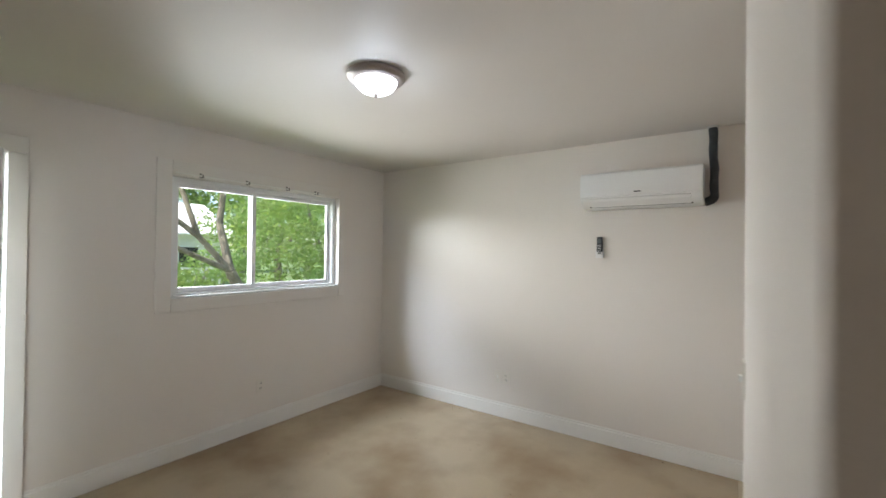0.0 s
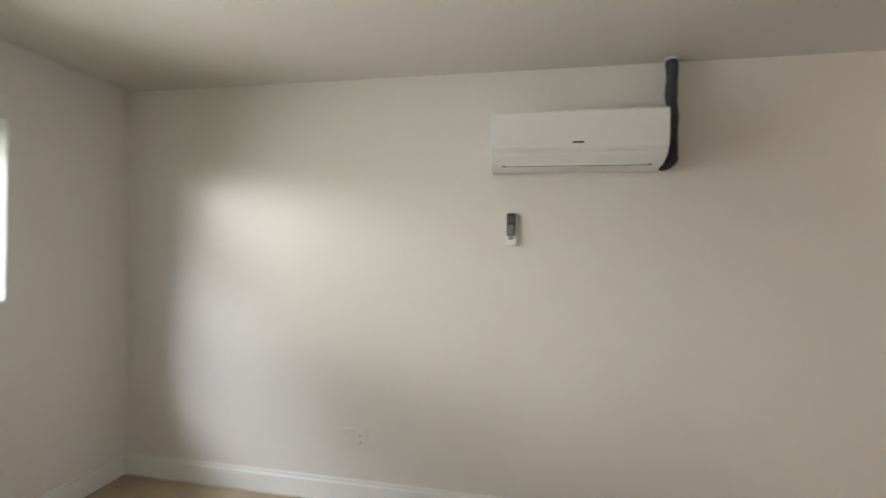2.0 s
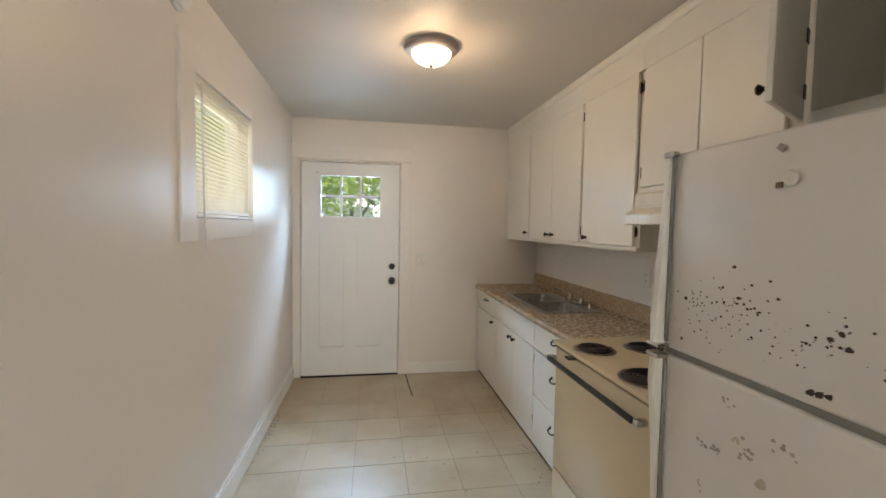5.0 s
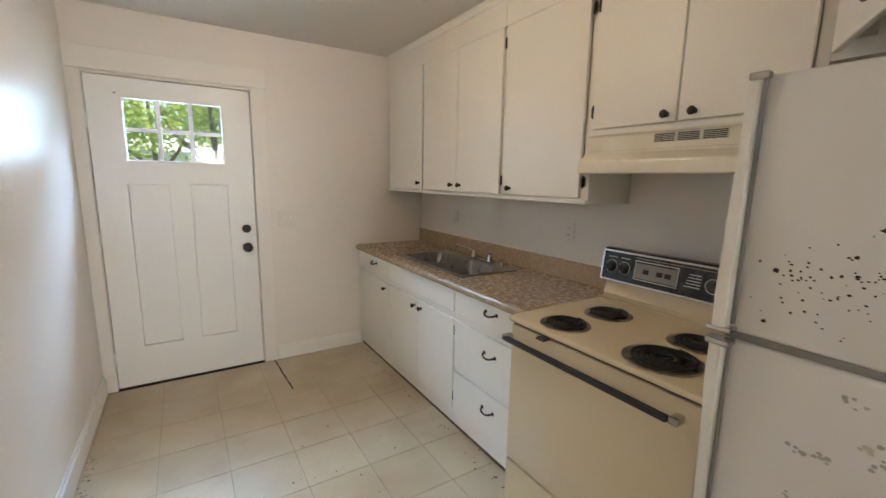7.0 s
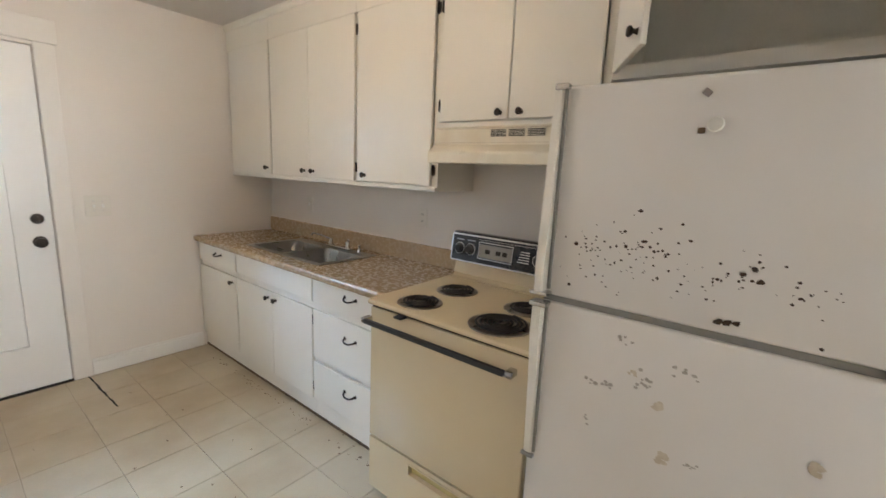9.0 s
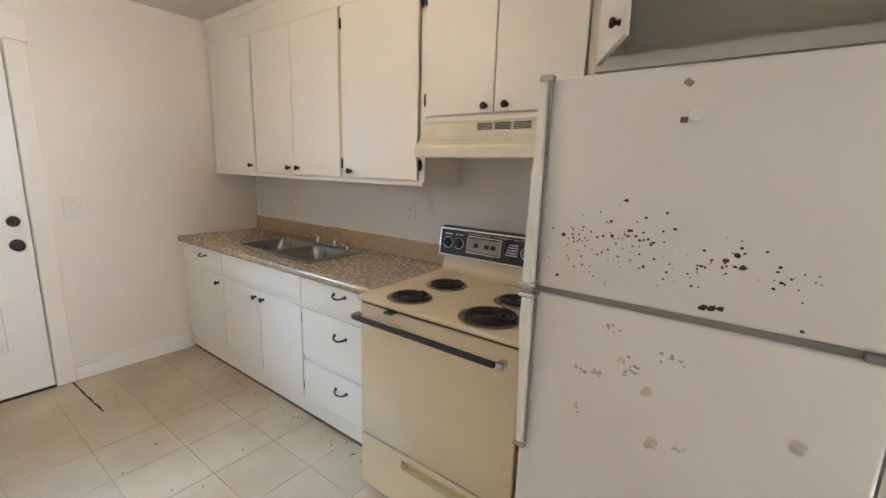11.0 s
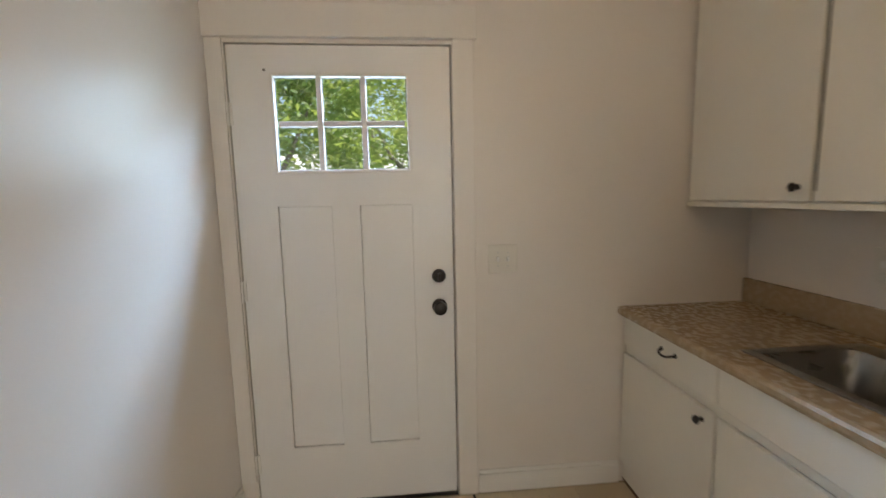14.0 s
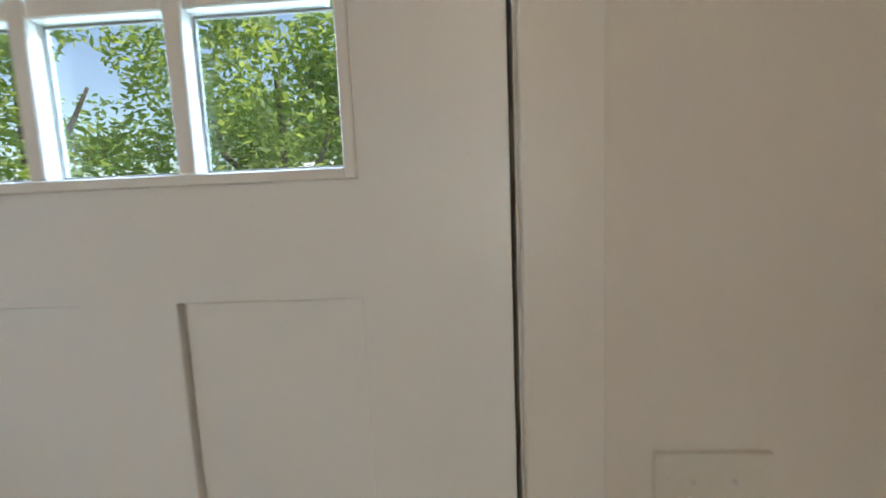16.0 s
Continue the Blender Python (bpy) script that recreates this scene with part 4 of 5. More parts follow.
# ---------- stove ----------
def stove():
    s = thing("electric_stove", (1.9, -2.505, 0), "cream enamel electric stove with four coil burners", "stove")
    y0, y1, top = -2.872, -2.134, 0.915
    part("body", B(1.575, 2.285, y0 + 0.004, y1 - 0.004, 0.045, 0.885), ENAMEL, s)
    bm = bmesh.new()
    prof = [(2.12, 0.886), (1.545, 0.886), (1.535, 0.892), (1.532, 0.900), (1.535, 0.910), (1.545, top), (2.085, top), (2.12, top + 0.02)]
    extrude_y(bm, prof, y0, y1)
    bmesh.ops.bevel(bm, geom=[e for e in bm.edges if abs(e.verts[0].co.y - e.verts[1].co.y) < 1e-5 and e.verts[0].co.z > 0.9 and e.verts[1].co.z > 0.9], offset=0.005, segments=2, affect="EDGES")
    part("cooktop", bm, ENAMEL, s, "chipped cream enamel cooktop", True)
    bm = bmesh.new()
    extrude_y(bm, [(2.08, top + 0.004), (2.115, top + 0.010), (2.135, top + 0.085), (2.285, top + 0.085), (2.285, 0.87), (2.10, 0.87)], y0, y1)
    part("backguard", bm, ENAMEL, s)
    bm = bmesh.new()
    extrude_y(bm, [(2.100, 1.000), (2.118, 1.138), (2.126, 1.146), (2.160, 1.146), (2.175, 1.120), (2.175, 1.0005), (2.12, 1.0005)], y0, y1 + 0.010)
    cp = part("control_panel", bm, BLACKG, s, "black glass control panel")
    m = Matrix.Rotation(math.atan2(0.018, 0.138), 4, "Y")

    def on_panel(bmm):
        bmesh.ops.transform(bmm, verts=bmm.verts, matrix=Matrix.Translation((2.100, 0, 1.0)) @ m)
        return bmm
    bm = bmesh.new()
    box(bm, -0.005, 0.003, y0, y1 + 0.010, 0.0, 0.007), box(bm, -0.005, 0.003, y0, y1 + 0.010, 0.132, 0.140)
    box(bm, -0.005, 0.003, y1 + 0.004, y1 + 0.012, 0.007, 0.132), box(bm, -0.005, 0.003, y0, y0 + 0.007, 0.007, 0.132)
    part("chrome_trim", on_panel(bm), CHROME, cp)
    bm = bmesh.new()
    for z in (0.028, 0.108):
        box(bm, -0.003, 0.001, -2.475, -2.285, z, z + 0.0035)
    for y in (-2.475, -2.289):
        box(bm, -0.003, 0.001, y, y + 0.0035, 0.0315, 0.108)
    box(bm, -0.0028, 0.001, -2.80, -2.285, 0.1205, 0.122)
    part("clock_frame", on_panel(bm), CHROME, cp)
    part("clock_face", on_panel(B(-0.002, 0.001, -2.470, -2.290, 0.036, 0.100)), GASKET, cp, "grey clock face")
    for y in (-2.335, -2.395, -2.430):
        part("clock_window", on_panel(B(-0.0035, -0.001, y - 0.016, y + 0.010, 0.058, 0.078)), DARK, cp)
    bm = bmesh.new()
    for k in range(5):
        box(bm, -0.0015, 0.001, -2.560, -2.500 - 0.004 * k, 0.045 + k * 0.012, 0.049 + k * 0.012)
    for y in (-2.172, -2.236):
        box(bm, -0.0015, 0.001, y - 0.022, y + 0.022, 0.108, 0.1115)
    tagged(part("printed_marks", on_panel(bm), GREYPL, cp, "small pale printed marks"), kind="stuff")
    for y in (-2.172, -2.236, -2.605, -2.69, -2.78):
        part("dial", on_panel(L([(0.026, 0), (0.026, 0.003), (0.019, 0.006), (0.017, 0.020), (0.015, 0.022)], (-0.001, y, 0.066), "-x", 20)), BLACKPL, cp, "black dial", True)
        part("dial_ring", on_panel(L([(0.0285, 0), (0.0285, 0.0022), (0.0265, 0.0024), (0.0265, 0.0)], (-0.001, y, 0.066), "-x", 24)), GREYPL, cp, "thin pale dial ring", True)
    for x, y, r in ((1.640, -2.325, 0.076), (1.885, -2.330, 0.076), (1.655, -2.690, 0.098), (1.880, -2.680, 0.076)):
        part("drip_pan", L([(r + 0.017, 0.0005), (r + 0.016, 0.004), (r + 0.008, 0.005), (r, 0.0025), (0.03, 0.0015)], (x, y, top), "z", 32), PAN, s, "stained drip pan ring", True)
        pts = []
        n = 4 if r < 0.09 else 5
        for k in range(n * 22 + 1):
            a = 2 * math.pi * k / 22
            rad = 0.016 + (r - 0.018) * k / (n * 22)
            pts.append((x + rad * math.cos(a), y + rad * math.sin(a), top + 0.010))
        coil = part("coil", T(pts, 0.0046, seg=6), COIL, s, "black coil element", True)
        bm = bmesh.new()
        for a in (30, 150, 270):
            dx, dy = math.cos(radians(a)), math.sin(radians(a))
            tube(bm, [(x + 0.01 * dx, y + 0.01 * dy, top + 0.005), (x + (r + 0.004) * dx, y + (r + 0.006) * dy, top + 0.005)], 0.0022, seg=5)
        part("support", bm, COIL, coil)
    door = part("oven_door", B(1.548, 1.574, y0 + 0.004, y1 - 0.001, 0.286, 0.876, bev=0.006), ENAMEL, s, "plain cream oven door", True)
    part("handle_bar", B(1.502, 1.522, -2.800, -2.134, 0.812, 0.832, bev=0.005), BLACKPL, door, "dark oven handle bar", True)
    for y in (-2.822, -2.142):
        part("handle_end", B(1.504, 1.549, y - 0.006, y + 0.020, 0.812, 0.836, bev=0.006), CHROME, door, "chrome handle end", True)
    part("latch", B(1.508, 1.547, -2.345, -2.305, 0.8765, 0.8855, bev=0.003), BLACKPL, s, "black lid latch")
    part("gap", B(1.556, 1.575, y0 + 0.006, y1 - 0.006, 0.8765, 0.885), DARK, s)
    bm = bmesh.new()
    holed(bm, y0 + 0.006, y1 - 0.001, 0.032, 0.276, [(-2.700, -2.372, 0.205, 0.250)], lambda a, b, c, d: box(bm, 1.550, 1.574, a, b, c, d))
    dr = part("drawer", bm, ENAMEL, s, "cream storage drawer")
    bm = bmesh.new()
    box(bm, 1.5725, 1.576, -2.700, -2.372, 0.205, 0.250)
    part("drawer_recess", bm, GRIP, dr, "yellowed recessed grip")
    part("drawer_lip", B(1.547, 1.552, -2.706, -2.366, 0.250, 0.258, bev=0.002), ENAMEL, dr)
    for y in (y0 + 0.05, y1 - 0.05):
        part("foot", L([(0.02, 0), (0.018, 0.048)], (1.62, y, 0), "z", 10), BLACKPL, s)
        part("foot", L([(0.02, 0), (0.018, 0.048)], (2.22, y, 0), "z", 10), BLACKPL, s)


stove()


# ---------- refrigerator ----------
def ragged(bm, y, z, r, x, rng, flat=1.0):
    """A small uneven chip lying on the plane x."""
    n = rng.randint(6, 9)
    ring = [bm.verts.new((x, y + r * flat * rng.uniform(0.6, 1.2) * math.cos(2 * math.pi * k / n), z + r * rng.uniform(0.6, 1.2) * math.sin(2 * math.pi * k / n))) for k in range(n)]
    bm.faces.new(ring)


def refrigerator():
    f = thing("refrigerator", (1.93, -3.275, 0), "old white top-freezer refrigerator with rusty chips", "refrigerator")
    y0, y1, xf = -3.660, -2.886, 1.535
    part("body", B(1.600, 2.290, y0 + 0.004, y1 - 0.004, 0.03, 1.665, bev=0.006), FRIDGE, f)
    fr = part("freezer_door", B(xf, 1.592, y0, y1, 1.102, 1.676, bev=0.010, seg=3), FRIDGE, f, "white freezer door with rust chips", True)
    rf = part("fridge_door", B(xf, 1.592, y0, y1, 0.085, 1.082, bev=0.010, seg=3), FRIDGE, f, "white lower door with tape residue", True)
    part("gasket", B(1.590, 1.601, y0 + 0.01, y1 - 0.01, 0.09, 1.67), GASKET, f)
    part("door_gap_strip", B(xf + 0.012, 1.592, y0 + 0.006, y1 - 0.006, 1.083, 1.101), GASKET, f, "grey strip between the doors")
    part("kick_grille", B(1.575, 1.60, y0 + 0.01, y1 - 0.01, 0.01, 0.08), GASKET, f)
    # handles along the stove-side edge
    for zs, door in (((1.112, 1.40, 1.668), fr), ((0.585, 0.84, 1.076), rf)):
        bm = bmesh.new()
        lo, mi, hi = zs
        if door is fr:
            prof = [(xf, lo), (xf - 0.038, lo), (xf - 0.038, lo + 0.08), (xf - 0.024, mi), (xf - 0.012, hi), (xf, hi)]
        else:
            prof = [(xf, hi), (xf - 0.038, hi), (xf - 0.038, hi - 0.08), (xf - 0.022, mi), (xf - 0.012, lo), (xf, lo)]
        extrude_y(bm, prof, y1 - 0.020, y1 + 0.006)
        bmesh.ops.bevel(bm, geom=list(bm.edges), offset=0.004, segments=2, affect="EDGES")
        hd = part("door_handle", bm, FHANDLE, door, "long white edge handle", True)
        part("handle_strip", B(xf - 0.010, xf - 0.001, y1 - 0.029, y1 - 0.022, lo + 0.01, hi), GASKET, hd, "grey inner strip")
        if door is fr:
            part("handle_cap", B(xf - 0.018, xf + 0.004, y1 - 0.034, y1 + 0.004, hi - 0.002, hi + 0.014, bev=0.003), CHROME, hd, "metal end cap")
            part("handle_cap", B(xf - 0.042, xf - 0.001, y1 - 0.036, y1 + 0.015, lo - 0.007, lo + 0.004, bev=0.003), CHROME, hd, "metal end cap")
        else:
            part("handle_cap", B(xf - 0.042, xf - 0.001, y1 - 0.036, y1 + 0.015, hi - 0.004, hi + 0.010, bev=0.003), CHROME, hd, "metal end cap")
            part("handle_cap", B(xf - 0.020, xf - 0.001, y1 - 0.028, y1 + 0.012, lo - 0.008, lo + 0.002, bev=0.003), GASKET, hd, "metal end cap")
    part("hinge_pin", B(xf - 0.006, xf + 0.03, y0 - 0.002, y0 + 0.06, 1.083, 1.101, bev=0.003), GASKET, f, "grey middle hinge")
    # rust chips, in loose clusters
    rng = random.Random(11)
    bm = bmesh.new()
    xs = xf - 0.0012
    for cy, cz, sy_, sz_, n, r0, r1 in ((-3.025, 1.250, 0.035, 0.042, 30, 0.0012, 0.0034), (-3.155, 1.262, 0.050, 0.036, 48, 0.0014, 0.0042), (-3.105, 1.225, 0.060, 0.03, 14, 0.001, 0.003),
                                        (-3.345, 1.225, 0.028, 0.036, 26, 0.0012, 0.0042), (-3.475, 1.222, 0.024, 0.030, 14, 0.001, 0.0036), (-3.25, 1.20, 0.14, 0.06, 22, 0.0008, 0.002)):
        for _ in range(n):
            y, z = rng.gauss(cy, sy_), rng.gauss(cz, sz_)
            if y0 + 0.02 < y < y1 - 0.05 and 1.112 < z < 1.40:
                ragged(bm, y, z, rng.uniform(r0, r1), xs, rng, rng.uniform(0.9, 1.5))
    for y, z, r in ((-3.129, 1.365, 0.005), (-2.968, 1.145, 0.005), (-2.978, 1.262, 0.006), (-3.34, 1.132, 0.009), (-3.323, 1.130, 0.008), (-3.357, 1.134, 0.008), (-3.448, 1.247, 0.004), (-3.372, 1.262, 0.006), (-3.385, 1.235, 0.007), (-3.352, 1.247, 0.006), (-3.502, 1.118, 0.004)):
        ragged(bm, y, z, r, xs, rng, 1.3)
    tagged(part("rust_wear", bm, RUST, fr, "dark rust chips in the enamel"), kind="stuff")
    bm = bmesh.new()
    for cy, cz, sy_, sz_, n, r0, r1 in ((-3.14, 1.022, 0.025, 0.012, 6, 0.002, 0.0045), (-3.076, 0.888, 0.022, 0.005, 9, 0.003, 0.007), (-3.195, 0.921, 0.010, 0.016, 10, 0.002, 0.006), (-3.275, 0.985, 0.018, 0.008, 6, 0.003, 0.006),
                                        (-3.057, 0.766, 0.004, 0.014, 4, 0.002, 0.004), (-3.322, 0.752, 0.014, 0.003, 6, 0.002, 0.005)):
        for _ in range(n):
            ragged(bm, rng.gauss(cy, sy_), rng.gauss(cz, sz_), rng.uniform(r0, r1), xs, rng, 1.3)
    tagged(part("scuff_wear", bm, SCUFF, rf, "small grey scuffs"), kind="stuff")
    bm = bmesh.new()
    for y, z, w, h in ((-3.232, 0.882, 0.012, 0.024), (-3.251, 0.741, 0.024, 0.026), (-3.532, 0.865, 0.022, 0.026), (-3.16, 0.945, 0.016, 0.014)):
        for _ in range(7):
            ragged(bm, y + rng.gauss(0, w * 0.3), z + rng.gauss(0, h * 0.3), h * 0.34, xs, rng, 1.1)
            xs -= 0.00003
    tagged(part("tape_residue", bm, RESIDUE, rf, "faint brown tape residue"), kind="stuff")


refrigerator()
FX = 1.535
tagged(part("fridge_magnet", L([(0.016, 0.0005), (0.017, 0.006), (0.014, 0.009)], (FX, -3.258, 1.567), "-x", 24), FHANDLE, None, "", True), "round white magnet on the freezer door", "magnet", "fridge magnets")
tagged(part("fridge_magnet", B(FX - 0.006, FX - 0.0005, -3.240, -3.225, 1.548, 1.561, bev=0.002), GRIME), "small dark square magnet on the freezer door", "magnet", "fridge magnets")
bm = B(-0.006, -0.0005, -0.009, 0.009, -0.007, 0.007, bev=0.002)
bmesh.ops.transform(bm, verts=bm.verts, matrix=pose(FX, -3.233, 1.635, 38, 0, 0))
tagged(part("fridge_magnet", bm, LAMPBASE), "small grey-brown square magnet near the freezer top", "magnet", "fridge magnets")


# ---------- outside ----------
tagged(part("ground", B(-400, 400, -400, 400, -0.9, -0.35), GRASS), "green and tan lawn round the house", "ground", kind="structure")


def leaves(bm, centre, spread, n, size, rng):
    for _ in range(n):
        while True:
            v = Vector((rng.uniform(-1, 1), rng.uniform(-1, 1), rng.uniform(-1, 1)))
            if v.length < 1:
                break
        p = Vector(centre) + Vector((v.x * spread[0], v.y * spread[1], v.z * spread[2]))
        s = size * rng.uniform(0.6, 1.3)
        a = Vector((rng.gauss(0, 1), rng.gauss(0, 1), rng.gauss(0, 0.6))).normalized()
        b = a.orthogonal().normalized()
        b.rotate(Matrix.Rotation(rng.uniform(0, 6.28), 3, a))
        bm.append((p - a * s, p + b * s * 0.42 + a * s * 0.1, p + a * s, p - b * s * 0.42 + a * s * 0.1))


def leaf_mesh(name, quads, mat, parent):
    me = bpy.data.meshes.new(name)
    verts = [tuple(v) for q in quads for v in q]
    me.from_pydata(verts, [], [(4 * i, 4 * i + 1, 4 * i + 2, 4 * i + 3) for i in range(len(quads))])
    me.materials.append(mat)
    ob = new(name, me)
    ob.parent = parent
    if parent.name in ORIGIN:
        ob.matrix_parent_inverse = Matrix.Translation(-ORIGIN[parent.name])
    return ob


def tree(at, limbs, clumps, label, seed, leaf=0.07, mat=None):
    """A leaning trunk with limbs (lists of points with radii) and a crown of leaf clumps."""
    rng = random.Random(seed)
    t = thing("tree", at, label, "tree")
    for k, (pts, rad) in enumerate(limbs):
        part("trunk" if k == 0 else "limb", T(pts, rad, seg=9), BARK, t, smooth=True)
    q = []
    for c, s, n in clumps:
        leaves(q, c, s, n, leaf, rng)
    tagged(leaf_mesh("crown", q, mat or LEAF_A, t), kind="stuff")
    return t


def random_clumps(rng, c, s, k, n, r=0.8):
    out = []
    for _ in range(k):
        p = (c[0] + rng.uniform(-1, 1) * s[0], c[1] + rng.uniform(-1, 1) * s[1], c[2] + rng.uniform(-1, 1) * s[2])
        q = r * rng.uniform(0.6, 1.3)
        out.append((p, (q, q, q * 0.7), n))
    return out


G = -0.36
rng = random.Random(5)
# leaning tree seen through the front window
tree((-1.2, -11.4, G), [
    ([(-1.2, -11.4, G - 0.1), (-0.85, -11.3, 0.5), (-0.45, -11.2, 1.15)], [0.12, 0.10, 0.09]),
    ([(-0.45, -11.2, 1.15), (0.1, -11.2, 1.75), (0.35, -11.3, 2.6), (0.4, -11.5, 3.8)], [0.06, 0.05, 0.04, 0.03]),
    ([(-0.45, -11.2, 1.15), (0.3, -11.0, 1.45), (1.1, -10.9, 1.8), (1.9, -10.8, 1.95)], [0.05, 0.042, 0.035, 0.02]),
    ([(-0.45, -11.2, 1.15), (-0.35, -11.4, 2.0), (-0.6, -11.6, 3.4)], [0.08, 0.06, 0.04]),
    ([(0.1, -11.2, 1.75), (0.9, -11.2, 2.35), (1.6, -11.4, 2.6)], [0.05, 0.04, 0.025])],
    random_clumps(rng, (0.3, -11.6, 4.0), (2.4, 1.6, 1.1), 26, 170) + random_clumps(rng, (-1.9, -12.0, 2.6), (1.0, 0.9, 1.3), 12, 160, 0.6)
    + [((1.5, -11.2, 2.75), (0.9, 0.6, 0.35), 200)],
    "leaning multi-stemmed green tree in the front yard", 21)
for k, (x, y, s, mat) in enumerate(((-4.6, -13.5, 1.3, LEAF_A), (-7.5, -12.0, 1.5, LEAF_B), (-5.6, -17.5, 1.3, LEAF_A), (-10.5, -17.0, 2.0, LEAF_A), (-9.5, -21.0, 1.8, LEAF_B), (3.5, -18.0, 1.5, LEAF_A))):
    r = random.Random(100 + k)
    tree((x, y, G), [([(x, y, G - 0.1), (x + 0.1, y, 1.2), (x - 0.1, y + 0.1, 3.4)], [0.16, 0.12, 0.05]),
                     ([(x + 0.1, y, 1.0), (x + 0.8, y + 0.2, 2.2), (x + 1.2, y + 0.3, 3.2)], [0.07, 0.05, 0.02]),
                     ([(x + 0.1, y, 1.3), (x - 0.7, y + 0.2, 2.4), (x - 1.1, y, 3.3)], [0.07, 0.05, 0.02])],
         random_clumps(r, (x, y, 2.7), (1.5 * s, 1.3 * s, 2.0), 26, 190, 0.85), "dense green tree in the front yard", 40 + k, 0.085, mat)


def shrub(x, y, w, h, seed, mat):
    r = random.Random(seed)
    t = thing("shrub", (x, y, G), "leafy green shrub in the yard", "shrub", "yard shrubs")
    bm = bmesh.new()
    for a in range(5):
        tube(bm, [(x, y, G - 0.05), (x + r.uniform(-0.3, 0.3) * w, y + r.uniform(-0.3, 0.3) * w, G + h * 0.5), (x + r.uniform(-0.6, 0.6) * w, y + r.uniform(-0.6, 0.6) * w, G + h * 0.9)], [0.025, 0.018, 0.008], seg=6)
    part("stems", bm, BARK, t)
    q = []
    for c, s, n in random_clumps(r, (x, y, G + h * 0.52), (w * 0.75, w * 0.75, h * 0.38), 16, 150, 0.42 * w):
        leaves(q, c, s, n, 0.055, r)
    tagged(leaf_mesh("foliage", q, mat, t), kind="stuff")


for k, (x, y, w, h) in enumerate(((0.3, -12.8, 1.0, 1.7), (1.3, -13.0, 1.0, 1.6), (-0.9, -13.2, 0.9, 1.6), (-3.2, -11.6, 1.0, 1.5), (-5.2, -11.5, 1.1, 1.7), (-2.0, -14.5, 1.1, 1.9), (2.6, -12.6, 1.0, 1.5))):
    shrub(x, y, w, h, 300 + k, LEAF_B if k % 2 else LEAF_A)


def far_house(x0, x1, y0, y1, eave, ridge, label, near):
    h = thing("house", ((x0 + x1) / 2, (y0 + y1) / 2, G), label, "house")
    part("wall", B(x0, x1, y0, y1, G, eave), SIDING, h)
    bm = bmesh.new()
    o = 0.5
    ym = (y0 + y1) / 2
    a = [bm.verts.new((x0 - o, y, z)) for y, z in ((y0 - o, eave - 0.1), (ym, ridge), (y1 + o, eave - 0.1), (y1 + o, eave - 0.02), (ym, ridge + 0.1), (y0 - o, eave - 0.02))]
    b = [bm.verts.new((x1 + o, v.co.y, v.co.z)) for v in a]
    for i in range(6):
        bm.faces.new((a[i], a[(i + 1) % 6], b[(i + 1) % 6], b[i]))
    bm.faces.new(a), bm.faces.new(b)
    part("roof", bm, ROOFM, h, "pale metal roof")
    for k in range(3):
        x = x0 + (k + 0.5) * (x1 - x0) / 3
        s = 1 if near > 0 else -1
        yy = y1 if near > 0 else y0
        w = part("window", B(x - 0.5, x + 0.5, min(yy, yy + s * 0.05), max(yy, yy + s * 0.05), 0.6, 1.7), VINYLF, h)
        part("pane", B(x - 0.42, x + 0.42, min(yy + s * 0.05, yy + s * 0.06), max(yy + s * 0.05, yy + s * 0.06), 0.68, 1.62), BLACKG, w)


far_house(-7.2, 2.0, -31.0, -25.0, 2.3, 3.9, "white house with pale metal roof beyond the trees", 1)
far_house(-9.0, 4.0, 22.0, 29.0, 2.6, 4.2, "white neighbouring house behind the back yard", -1)
# tall woods behind both houses
for k, (x, y) in enumerate([(-15 + 5.2 * i, -37 - 2 * (i % 2)) for i in range(5)] + [(-13 + 5.5 * i, 34 + 2 * (i % 2)) for i in range(5)]):
    r = random.Random(900 + k)
    tree((x, y, G), [([(x, y, G - 0.1), (x + 0.2, y, 3.0), (x, y, 7.5)], [0.3, 0.24, 0.08])],
         random_clumps(r, (x, y, 6.0), (3.4, 2.0, 3.6), 26, 130, 1.7), "tall green tree behind the houses", 950 + k, 0.24, LEAF_A if k % 2 else LEAF_B)
# back yard trees seen through the lites of the back door
for k, (x, y, s, zc, mat) in enumerate(((-2.0, 6.0, 1.0, 2.8, LEAF_A), (1.1, 7.6, 1.1, 3.5, LEAF_A), (3.6, 7.5, 1.1, 3.2, LEAF_B), (-4.8, 8.5, 1.3, 2.6, LEAF_B), (-0.2, 11.5, 1.3, 4.2, LEAF_A), (-5.2, 5.0, 1.2, 3.6, LEAF_A))):
    r = random.Random(500 + k)
    tree((x, y, G), [([(x, y, G - 0.1), (x + 0.1, y, 1.2), (x, y + 0.1, 3.6)], [0.10, 0.08, 0.04]),
                     ([(x + 0.1, y, 1.3), (x + 0.7, y - 0.2, 2.2), (x + 1.1, y, 3.2)], [0.06, 0.045, 0.02]),
                     ([(x + 0.1, y, 1.5), (x - 0.7, y - 0.3, 2.3), (x - 1.1, y, 3.2)], [0.06, 0.045, 0.02])],
         random_clumps(r, (x, y, zc), (1.5 * s, 1.2 * s, 1.6), 30, 300, 0.78), "leafy green tree in the back yard", 60 + k, 0.075, mat)
for k, (x, y, w, h) in enumerate(((-2.2, 13.0, 1.2, 1.5), (2.2, 13.5, 1.2, 1.4), (5.0, 12.0, 1.3, 1.6))):
    shrub(x, y, w, h, 700 + k, LEAF_B)

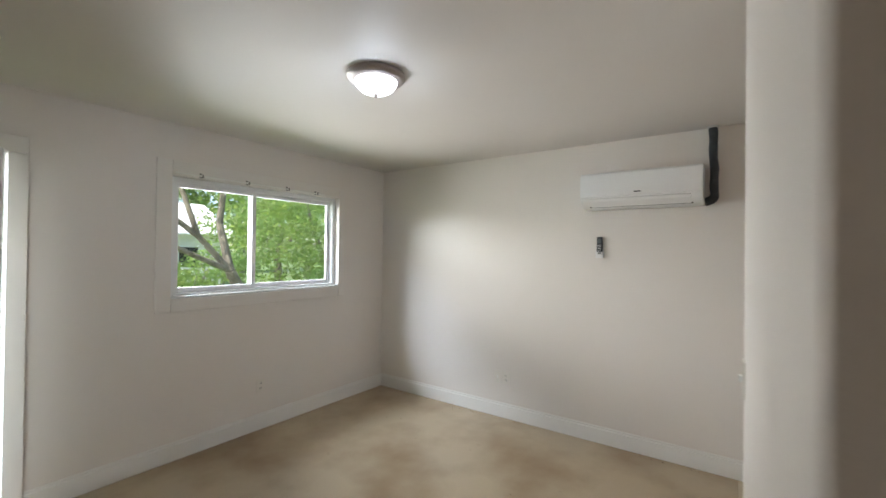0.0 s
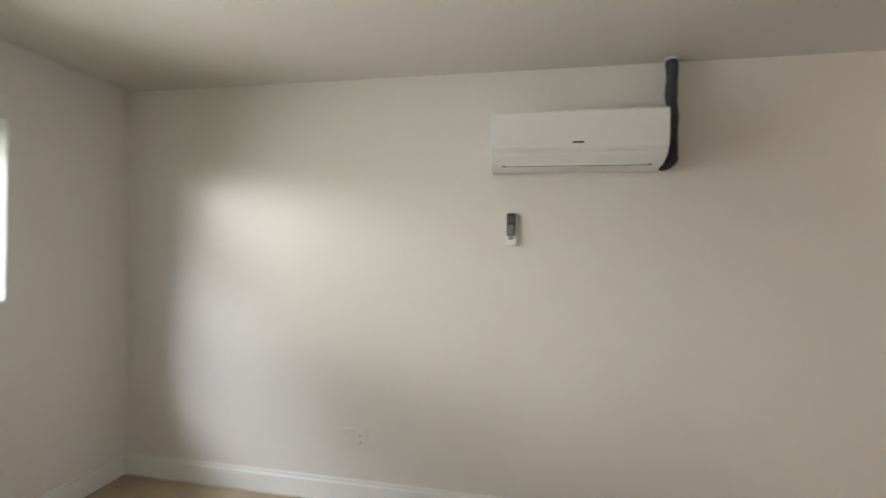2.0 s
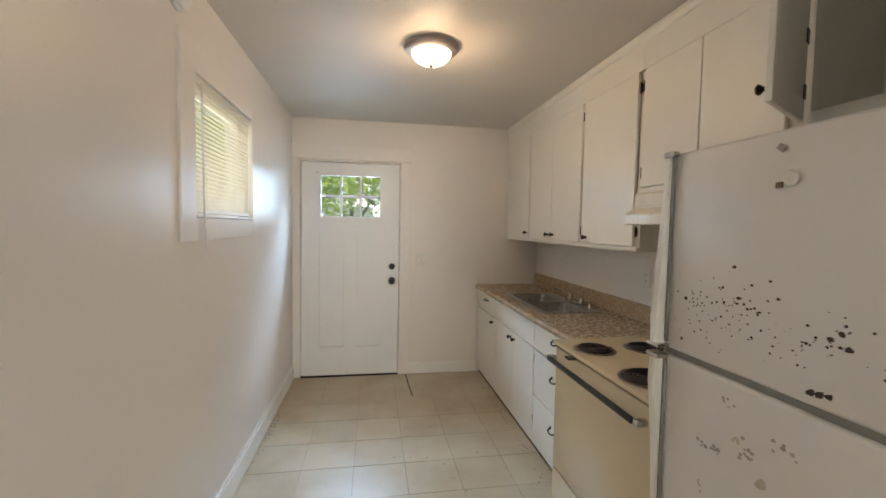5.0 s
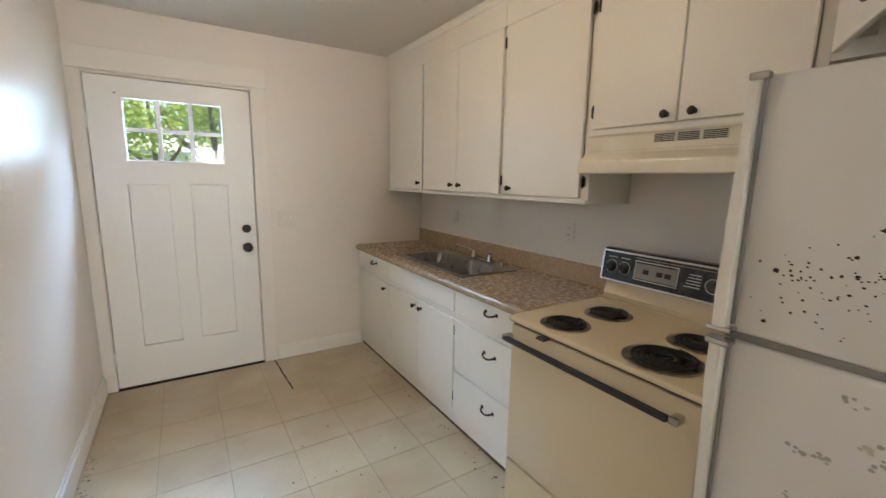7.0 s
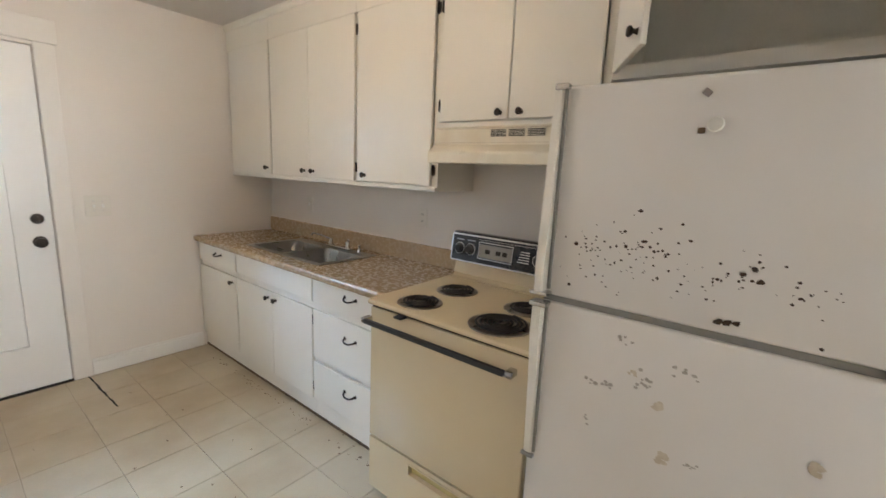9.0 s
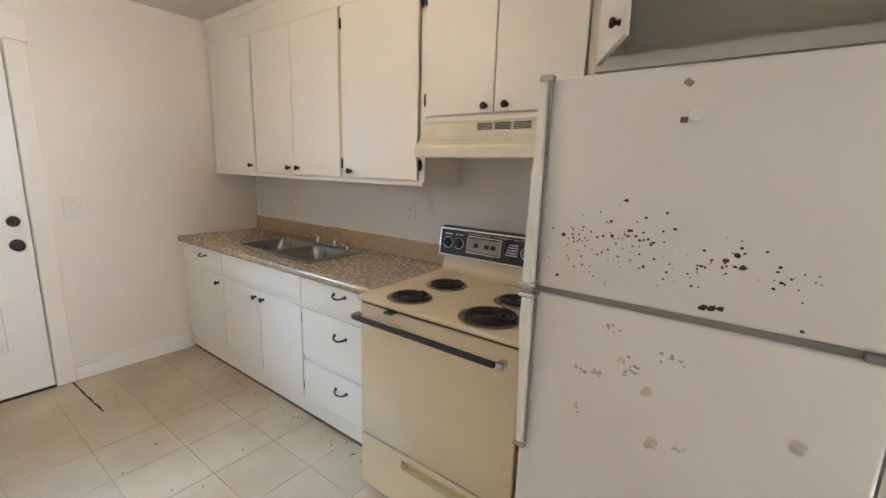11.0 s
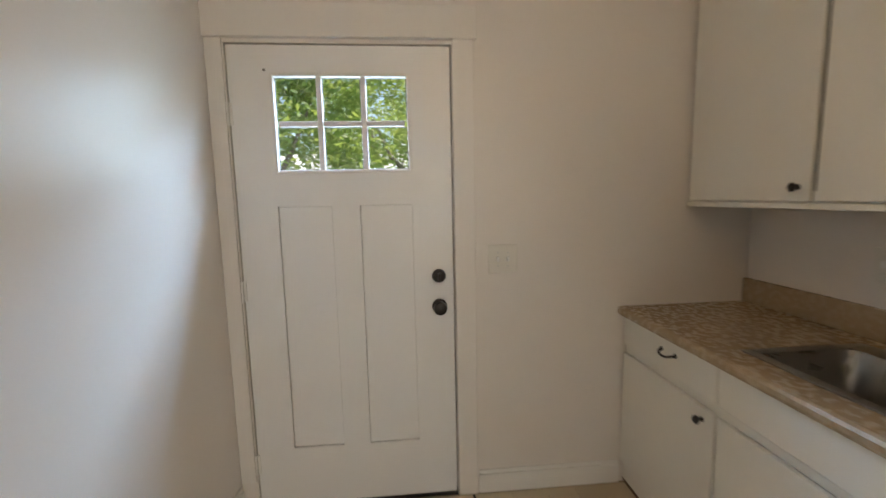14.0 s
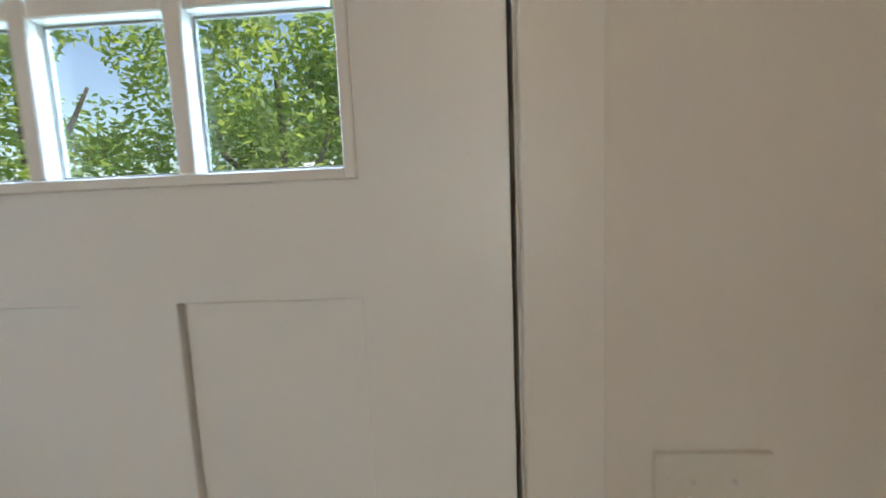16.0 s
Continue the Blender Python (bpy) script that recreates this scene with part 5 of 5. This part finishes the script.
# ---------- floor pieces and dirt ----------
tile_mesh = None
TS = 0.305
rows_y = [-1.235 + TS * k for k in range(-9, 6)]
rows_x = [1.17 + TS * k for k in range(-5, 5)]


def floor_tile(x0, x1, y0, y1):
    global tile_mesh
    full = abs(x1 - x0 - TS) < 1e-6 and abs(y1 - y0 - TS) < 1e-6
    g = 0.0013
    if full and tile_mesh:
        ob = new("tile", tile_mesh)
    else:
        w, d = x1 - x0, y1 - y0
        ob = part("tile", B(g, w - g, g, d - g, -0.004, 0.0, bev=0.0006, seg=1), TILE)
        if full:
            tile_mesh = ob.data
    ob.parent = floor_kitchen
    ob.location = (x0, y0, random.uniform(-0.0003, 0.0003))


for xa in rows_x:
    for ya in rows_y:
        x0, x1, y0, y1 = max(xa, WX), min(xa + TS, RX), max(ya, -3.80), min(ya + TS, -0.001)
        if x1 - x0 > 0.02 and y1 - y0 > 0.02:
            floor_tile(x0, x1, y0, y1)

# torn seam by the door and dirt along the edges
bm = bmesh.new()
rng = random.Random(3)
seam = [(0.985 + 0.02 * k / 12 + rng.uniform(-0.003, 0.003), -0.02 - 0.045 * k) for k in range(13)]
for (xa, ya), (xb, yb) in zip(seam, seam[1:]):
    w = rng.uniform(0.003, 0.007)
    bm.faces.new([bm.verts.new((xa - w, ya, 0.0022)), bm.verts.new((xa + w, ya, 0.0022)), bm.verts.new((xb + w, yb, 0.0022)), bm.verts.new((xb - w, yb, 0.0022))])
tagged(part("floor_seam", bm, DARK), "dark torn seam in the vinyl floor", "floor damage", kind="structure")


def debris(spots, label, mat):
    bm = bmesh.new()
    r = random.Random(8)
    for x, y, s, n, flat in spots:
        for _ in range(n):
            px, py, q = x + r.gauss(0, s), y + r.gauss(0, s * flat), r.uniform(0.003, 0.007)
            k = r.randint(5, 7)
            bot = [bm.verts.new((px + q * r.uniform(0.5, 1.2) * math.cos(6.283 * i / k), py + q * r.uniform(0.5, 1.2) * math.sin(6.283 * i / k), 0.0012)) for i in range(k)]
            tip = bm.verts.new((px, py, 0.004))
            for i in range(k):
                bm.faces.new((bot[i], bot[(i + 1) % k], tip))
    tagged(part("floor_crumbs", bm, mat), label, "dirt", kind="stuff")


debris([(1.2, -1.4, 0.35, 14, 1.5), (0.8, -1.2, 0.3, 7, 1.5), (1.65, -1.8, 0.03, 26, 7), (-0.03, -1.0, 0.015, 40, 12), (1.66, -0.9, 0.012, 40, 30)], "dark crumbs and dirt on the kitchen floor", GRIME)
debris([(0.6, -6.0, 0.5, 12, 1.0), (-0.03, -5.4, 0.012, 30, 60), (1.0, -7.09, 0.4, 20, 0.03)], "dirt specks along the living room baseboard", GRIME)
